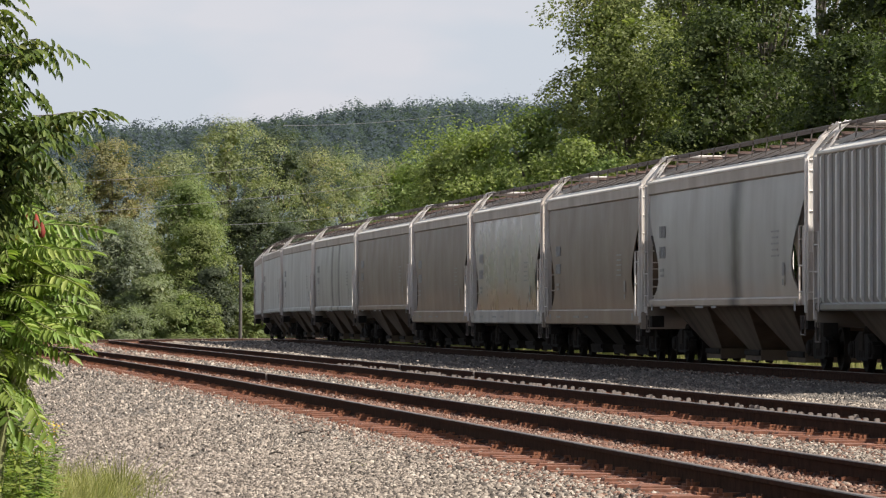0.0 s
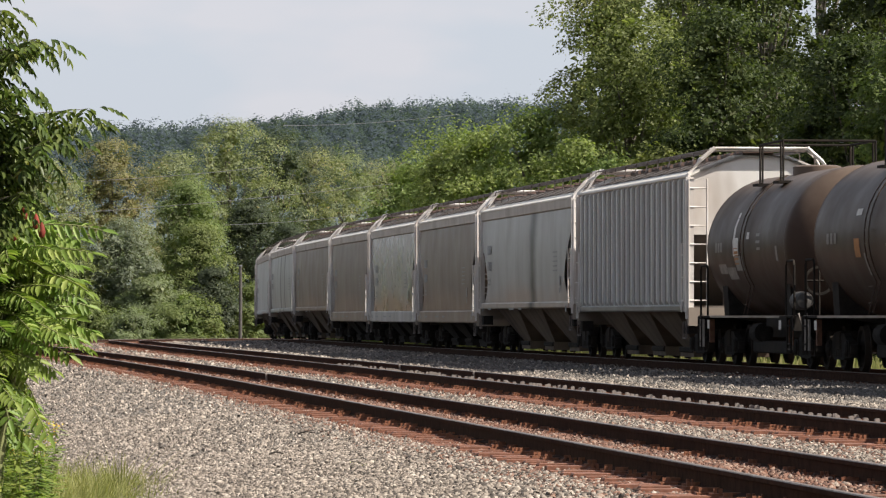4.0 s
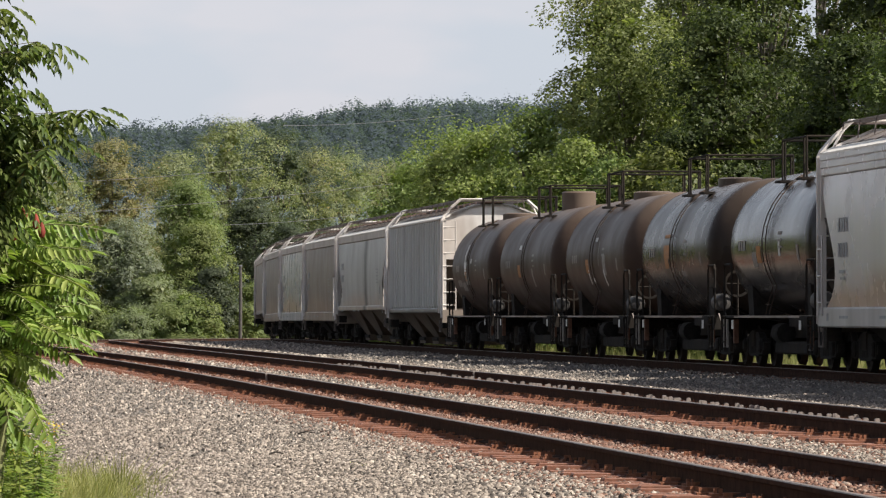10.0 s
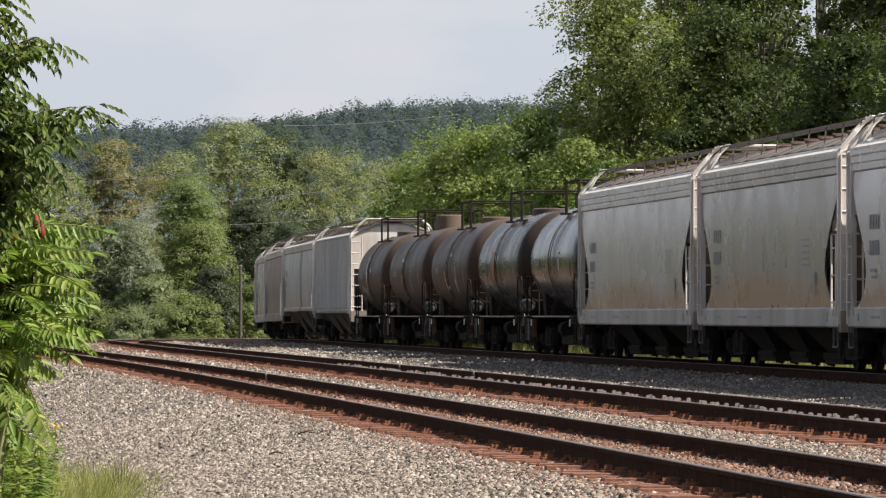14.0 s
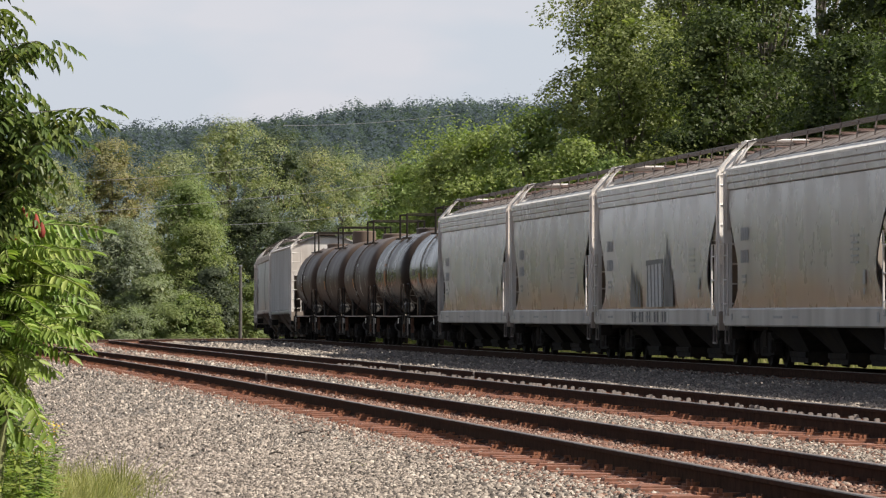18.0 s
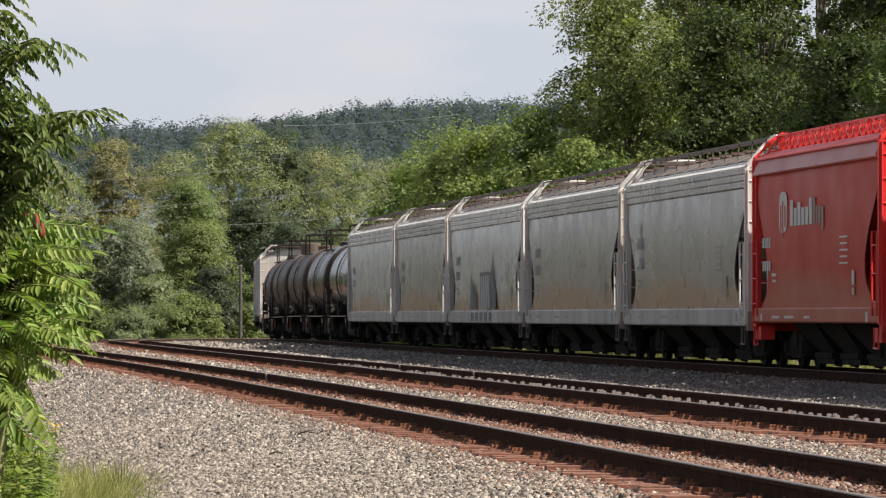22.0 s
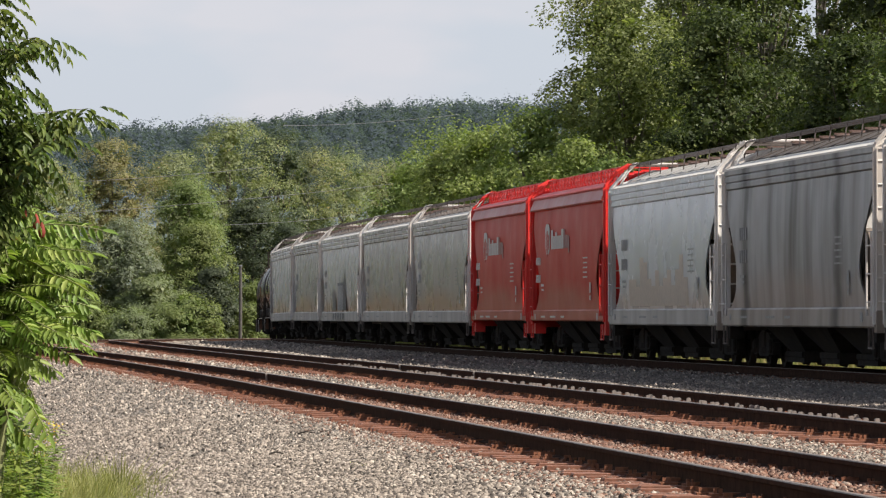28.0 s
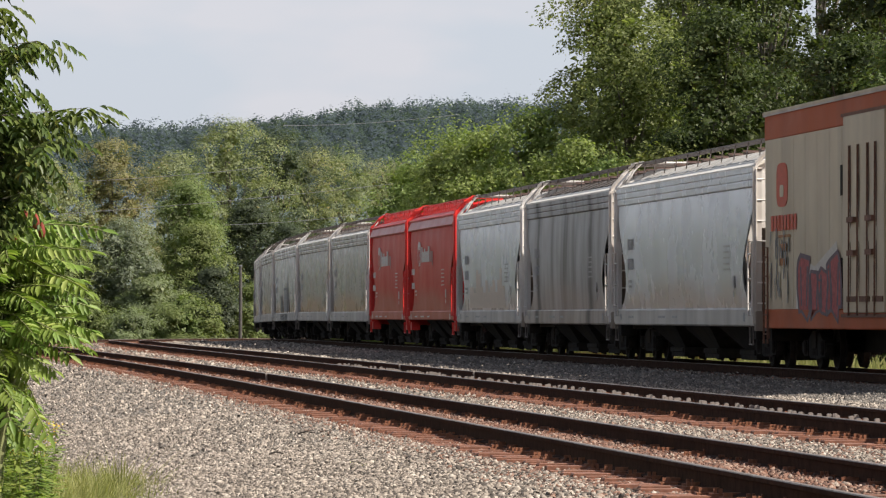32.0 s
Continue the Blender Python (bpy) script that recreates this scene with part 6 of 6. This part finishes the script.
def weeds():
    rng = np.random.default_rng(9)
    # broad-leaved weeds and goldenrod
    for i, (x, y, h, flower) in enumerate(((-3.48, 40.5, 1.30, False), (-3.62, 41.5, 1.36, False), (-3.34, 41.0, 1.02, True), (-3.50, 42.5, 0.95, True), (-3.75, 43.0, 1.2, False), (-3.72, 44.5, 1.0, True), (-3.42, 43.5, 0.9, True), (-3.9, 45.0, 1.1, False), (-3.65, 46.0, 0.85, True), (-3.42, 42.0, 1.05, False), (-3.55, 40.0, 1.2, False), (-3.40, 40.2, 1.12, False), (-3.58, 43.4, 1.15, False))):
        t = thing("weed", "tall goldenrod weed with yellow flowers beside the ballast" if flower else "leafy green weed beside the ballast", "weed", "lineside weeds")
        t.location = (x, y, -0.72)
        for s_ in range(4):
            dx, dy = rng.uniform(-0.16, 0.16), rng.uniform(-0.16, 0.16)
            hh = h * rng.uniform(0.85, 1.3)
            part("stem", B().tube([(dx * 0.2, dy * 0.2, -0.1), (dx * 0.6, dy * 0.6, hh * 0.5), (dx, dy, hh)], 0.004, 5, 0.002), M["stem"], t)
            n = 84
            f = rng.random(n)
            c = np.stack([dx * f, dy * f, hh * f], 1)
            a = rng.random(n) * 6.28
            u = np.stack([np.cos(a), np.sin(a), rng.uniform(-0.5, 0.35, n)], 1) * (0.11 - 0.05 * f)[:, None] * rng.uniform(0.6, 1.2, n)[:, None]
            v = np.cross(u, np.array([0, 0, 1.0])) * 0.30
            part("leaves", quads_mesh("leaves", c + u, u, v, M["weed"], 0.3), None, t)
            if flower and s_ < 2:
                m = 22
                cc = np.stack([dx + rng.normal(size=m) * 0.035, dy + rng.normal(size=m) * 0.035, hh - 0.02 + rng.normal(size=m) * 0.03], 1)
                uu = unit(rng, m) * 0.012
                part("flower_head", quads_mesh("flower_head", cc, uu, np.cross(uu, unit(rng, m)), M["petal"]), None, t, "small yellow flower head")
    # grass
    n = 24000
    x = rng.uniform(-4.6, -2.35, n)
    y = rng.uniform(40.0, 54.0, n)
    keep = (x / y) < -0.0550 + 0.005 * rng.normal(size=n)
    x, y = x[keep], y[keep]
    n = len(x)
    clump = np.array([0.75 + 0.6 * noise.noise((float(q) * 2.2, float(w) * 0.8, 4.0)) for q, w in zip(x, y)])
    h = rng.uniform(0.12, 0.62, n) * clump * np.clip(1.15 - (x + 3.6) * 0.62, 0.3, 1.15)
    z = np.full(n, -0.74)
    a = rng.random(n) * 6.28
    lean = rng.uniform(0.1, 1.6, n)
    u = np.stack([np.cos(a) * lean, np.sin(a) * lean, np.ones(n)], 1) * (h / 2)[:, None]
    v = np.stack([-np.sin(a), np.cos(a), np.zeros(n)], 1) * rng.uniform(0.0025, 0.006, n)[:, None]
    me = quads_mesh("grass", np.stack([x, y, z], 1) + u, u, v, M["straw"])
    tagged(new("grass", me), "straw-coloured and green grass at the ballast's edge", "grass", kind="stuff")
    for (cx, cy) in ((-0.82, 53.5), (-0.02, 53.8), (-0.72, 52.6)):
        m = 130
        a = rng.random(m) * 6.28
        r = rng.random(m) * 0.14
        hh = rng.uniform(0.05, 0.2, m)
        u = np.stack([np.cos(a) * 0.5, np.sin(a) * 0.5, np.ones(m)], 1) * (hh / 2)[:, None]
        v = np.stack([-np.sin(a), np.cos(a), np.zeros(m)], 1) * 0.007
        s_, l_ = cy / 0.994, 0
        me = quads_mesh("grass_tuft", np.stack([cx + np.cos(a) * r, cy + np.sin(a) * r, np.full(m, -0.42)], 1) + u, u, v, M["weed"])
        tagged(new("grass_tuft", me), "small green tuft growing through the ballast", "grass", "tufts in the ballast")
    # the lit strip of grass beyond the train
    n = 9000
    s = rng.uniform(60, 330, n)
    lat = rng.uniform(11.6, 18.0, n)
    X, Y, _ = line(s, lat + 0.647 * np.maximum(0, s - 110) ** 2 / 1e4)
    h = rng.uniform(0.25, 0.7, n)
    u = np.stack([rng.normal(size=n) * 0.25, rng.normal(size=n) * 0.25, np.ones(n)], 1) * (h / 2)[:, None]
    v = np.stack([np.ones(n), np.zeros(n), np.zeros(n)], 1) * 0.03
    me = quads_mesh("verge_grass", np.stack([X, Y, np.full(n, -0.45)], 1) + u, u, v, M["straw"])
    tagged(new("verge_grass", me), "sunlit yellow-green grass beyond the train", "grass", kind="stuff")


sumac()
ash_branches()
weeds()


def butterfly():
    t = thing("butterfly", "yellow butterfly fluttering past the camera", "butterfly")
    part("body", B().lathe([(-0.012, 0.0), (-0.008, 0.0022), (0.008, 0.0022), (0.012, 0.0)], "z", (0, 0, 0), 8), M["stem"], t, smooth=50)
    for sd in (-1, 1):
        for z0, z1, w in ((0.0, 0.034, 0.022), (-0.026, 0.002, 0.018)):
            wing = B()
            a = [(sd * 0.002, 0.0, (z0 + z1) / 2), (sd * w * 0.5, 0.004, z0), (sd * w, 0.006, z0 * 0.4 + z1 * 0.6), (sd * w * 0.8, 0.006, z1), (sd * w * 0.35, 0.004, z1 * 0.95)]
            wing.fan(a)
            wing.fan([(x, y + 0.0006, z) for x, y, z in a][::-1])
            part("wing", wing, M["petal"], t)
    return t


BUTTERFLY = butterfly()


def twigs():
    rng = random.Random(12)
    for x, y, ln in ((-1.72, 64.0, 0.22), (-1.9, 58.0, 0.16)):
        th = float(np.interp(y, SS, TH))
        lat = (x - float(np.interp(y, CY, CX))) * math.cos(th)
        t = thing("twig", "dark dry twig lying on the ballast stones", "twig", "twigs on the ballast")
        t.location = (x, y, float(ground_z(y, lat)) + 0.03)
        a = rng.uniform(-0.5, 0.5)
        d = (math.cos(a), math.sin(a))
        part("stick", B().tube([(-ln * 0.5 * d[0], -ln * 0.5 * d[1], 0.0), (0.0, 0.02, 0.025), (ln * 0.5 * d[0], ln * 0.5 * d[1], 0.008)], 0.012, 6, 0.005), M["twig"], t)
        part("side_shoot", B().tube([(0, 0.02, 0.025), (ln * 0.16 * d[0], ln * 0.1, 0.05)], 0.006, 5, 0.003), M["twig"], t)


M["twig"] = plain("dark_dead_wood", (0.035, 0.028, 0.022), 0.95, 0, 0.4)
twigs()


# ================= loose stones of the ballast =================
def stones(name, label, stained):
    rng = np.random.default_rng(3)
    # an angular block of four feet and four shoulders; farther off a plain chip
    block = (np.array([(1, 0.8, -0.5), (-0.9, 1, -0.5), (-1, -0.9, -0.5), (0.9, -1, -0.5), (0.7, 0.45, 0.75), (-0.5, 0.7, 0.7), (-0.75, -0.5, 0.8), (0.45, -0.7, 0.7)], float),
             np.array([(0, 1, 5), (0, 5, 4), (1, 2, 6), (1, 6, 5), (2, 3, 7), (2, 7, 6), (3, 0, 4), (3, 4, 7), (4, 5, 6), (4, 6, 7)]))
    chip = (np.array([(1.1, 0, -0.4), (0, 1.1, -0.4), (-1.1, 0, -0.4), (0, -1.1, -0.4), (0.1, 0, 0.95)], float), np.array([(0, 1, 4), (1, 2, 4), (2, 3, 4), (3, 0, 4)]))
    S_, LAT_, R_ = [], [], []
    for s0, s1, l0, l1, dens, r in ((41, 46, -9.6, -1.9, 380, 0.0175), (46, 62, -9.9, -0.9, 540, 0.0155), (62, 84, -9.6, 3.4, 190, 0.0185), (84, 125, -10.5, 4.6, 50, 0.024), (125, 185, -12.0, 5.2, 22, 0.034), (52, 100, 1.2, 7.0, 70, 0.021), (100, 190, 1.2, 8.0, 18, 0.034), (185, 290, -11.0, 8.0, 8, 0.05)):
        n = int((s1 - s0) * (l1 - l0) * dens * 0.98)
        S_.append(rng.uniform(s0, s1, n)), LAT_.append(rng.uniform(l0, l1, n)), R_.append(0.80 * r * np.minimum(1.8, rng.lognormal(0, 0.34, n)))
    s, lat, r = np.concatenate(S_), np.concatenate(LAT_), np.concatenate(R_)
    # keep off the rails and thin out over the ties
    off = np.zeros(len(s), bool)
    for k, c in ((1, -SP1), (2, 0.0)):
        off |= (np.abs(np.abs(lat - c) - 0.753) < 0.10)
        off |= (np.abs(lat - c) < 1.32) & (rng.random(len(s)) < np.where(np.abs(lat - c) > 0.85, 0.12, 0.45))
    d = np.minimum(np.abs(lat + SP1), np.abs(lat))
    rusty = (d < 1.15) | ((d < 2.0) & (rng.random(len(s)) < (2.0 - d) * 0.75))
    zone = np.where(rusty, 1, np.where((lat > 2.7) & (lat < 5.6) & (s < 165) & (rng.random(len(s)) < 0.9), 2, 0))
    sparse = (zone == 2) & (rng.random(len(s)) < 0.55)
    off |= (zone != stained) | sparse
    s, lat, r = s[~off], lat[~off], r[~off]
    e = np.maximum(0.0, s - 105) ** 2 / 1e4
    x, y, _ = line(s, lat + np.where(lat > 4, 0.65 * e, np.where(lat < -3, -1.13 * e, 0)))
    # only the wedge of ground that lies open before the shrubs and the train
    seen = (np.abs(x) < 0.1 * y)
    s, lat, r, x, y = s[seen], lat[seen], r[seen], x[seen], y[seen]
    z = ground_z(s, lat) + r * rng.uniform(0.0, 0.6, len(r))
    CO, IDX, first = [], [], 0
    for (base, tri), pick in ((block, s < 57.0), (chip, s >= 57.0)):
        r_, x_, y_, z_ = r[pick], x[pick], y[pick], z[pick]
        n, nv = len(r_), len(base)
        sc = r_[:, None] * rng.uniform(0.6, 1.3, (n, 3)) * np.array([1.1, 1.1, 0.8])
        v = base[None] * sc[:, None, :] * rng.uniform(0.8, 1.2, (n, nv, 1)) + rng.normal(size=(n, nv, 3)) * r_[:, None, None] * 0.16
        a, b_ = rng.random(n) * 6.28, rng.normal(size=n) * 0.5
        ca, sa, cb, sb = np.cos(a)[:, None], np.sin(a)[:, None], np.cos(b_)[:, None], np.sin(b_)[:, None]
        X, Y, Z = v[..., 0] * ca - v[..., 1] * sa, v[..., 0] * sa + v[..., 1] * ca, v[..., 2]
        CO.append(np.stack([X * cb + Z * sb + x_[:, None], Y + y_[:, None], -X * sb + Z * cb + z_[:, None]], -1).reshape(-1, 3))
        IDX.append((first + np.arange(n)[:, None, None] * nv + tri[None]).reshape(-1))
        first += n * nv
    co, idx = np.concatenate(CO).astype(np.float32), np.concatenate(IDX).astype(np.int32)
    me = bpy.data.meshes.new(name)
    me.vertices.add(len(co))
    me.vertices.foreach_set("co", co.ravel())
    me.loops.add(len(idx))
    me.loops.foreach_set("vertex_index", idx)
    me.polygons.add(len(idx) // 3)
    me.polygons.foreach_set("loop_start", np.arange(0, len(idx), 3, dtype=np.int32))
    me.polygons.foreach_set("loop_total", np.full(len(idx) // 3, 3, dtype=np.int32))
    me.update(calc_edges=True)
    m = Nodes(name + "_surface")
    geo = m.t.nodes.new("ShaderNodeNewGeometry")
    col = m.ramp(geo.outputs["Random Per Island"], (STONE_GREY, STONE_RUST, STONE_DARK)[stained])
    col = m.mix(m.ramp(m.noise(9, 4, 0.6), [(0.4, (0, 0, 0)), (0.8, (0.4, 0.4, 0.4))]), col, (0.22, 0.18, 0.15))
    m.bump(m.noise(60, 3, 0.6), 0.4, 0.01)
    me.materials.append(m.set(col, 0.9))
    tagged(new(name, me), label, "stones", kind="stuff")


STONE_GREY = [(0.0, (0.03, 0.025, 0.021)), (0.27, (0.115, 0.093, 0.077)), (0.58, (0.265, 0.22, 0.182)), (0.88, (0.39, 0.328, 0.272)), (1.0, (0.53, 0.465, 0.395))]
# oily stone colours, darkened further to paint in the train's shade
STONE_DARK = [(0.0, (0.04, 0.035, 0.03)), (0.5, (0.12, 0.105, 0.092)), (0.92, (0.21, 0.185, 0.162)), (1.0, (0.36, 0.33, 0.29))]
STONE_RUST = [(0.0, (0.059, 0.029, 0.021)), (0.4, (0.168, 0.076, 0.049)), (0.8, (0.252, 0.143, 0.101)), (1.0, (0.353, 0.286, 0.235))]
stones("ballast_stones", "loose grey and tan crushed stones of the ballast", 0)
stones("rusty_ballast_stones", "rust-stained crushed stones beside the rails", 1)
stones("shaded_oily_ballast_stones", "oily crushed stones between two tracks, the train's shade painted into their colour", 2)


# ================= what moves =================
def track3(s):
    x, y, _ = on_track(3, s)
    return Vector((float(x), float(y), DZ3 + float(drop(s))))


def motions():
    for car, s16, L in CARS:
        rows = []
        for q in range(0, 33):
            t = float(q)
            s = s16 + SPEED * (t - 16.0)
            a, b = track3(s - L / 2 + 2.1), track3(s + L / 2 - 2.1)
            d = b - a
            m = Matrix.Translation((a + b) / 2) @ Matrix.Rotation(math.atan2(d.y, d.x), 4, "Z") @ Matrix.Rotation(-math.atan2(d.z, math.hypot(d.x, d.y)), 4, "Y")
            rows.append((t, m))
        walk(car, rows)
    # the butterfly drops past the lens
    way = [(0.0, 0.9, 6.4, 2.7), (12.9, 0.35, 6.8, 2.3), (13.36, 0.06, 7.0, 1.82), (13.5, 0.02, 7.0, 1.27), (13.64, 0.0, 7.0, 0.84), (14.6, -0.6, 6.6, 0.3), (32.0, -1.3, 6.0, 0.1)]
    walk(BUTTERFLY, [(t, pose(x, y, z, 0, 0, 12 * math.sin(t))) for t, x, y, z in way])
    # wheels turning
    turn = SPEED / 0.44
    for ws in WHEELSETS:
        base = Matrix.Translation(ws.location)
        walk(ws, [(q / 15.0, base @ Matrix.Rotation(turn * q / 15.0, 4, "Y")) for q in range(0, 481)])
    # leaves stirring in a light wind
    for ob, deg, hz, ph in SWAY:
        base = ob.matrix_basis.copy()
        rows = []
        for q in range(0, 65):
            t = q * 0.5
            a = radians(deg) * (math.sin(6.283 * hz * t + ph) + 0.5 * math.sin(6.283 * hz * 0.37 * t + 2 * ph))
            rows.append((t, base @ Matrix.Rotation(a, 4, "Y") @ Matrix.Rotation(a * 0.6, 4, "Z")))
        walk(ob, rows)


motions()
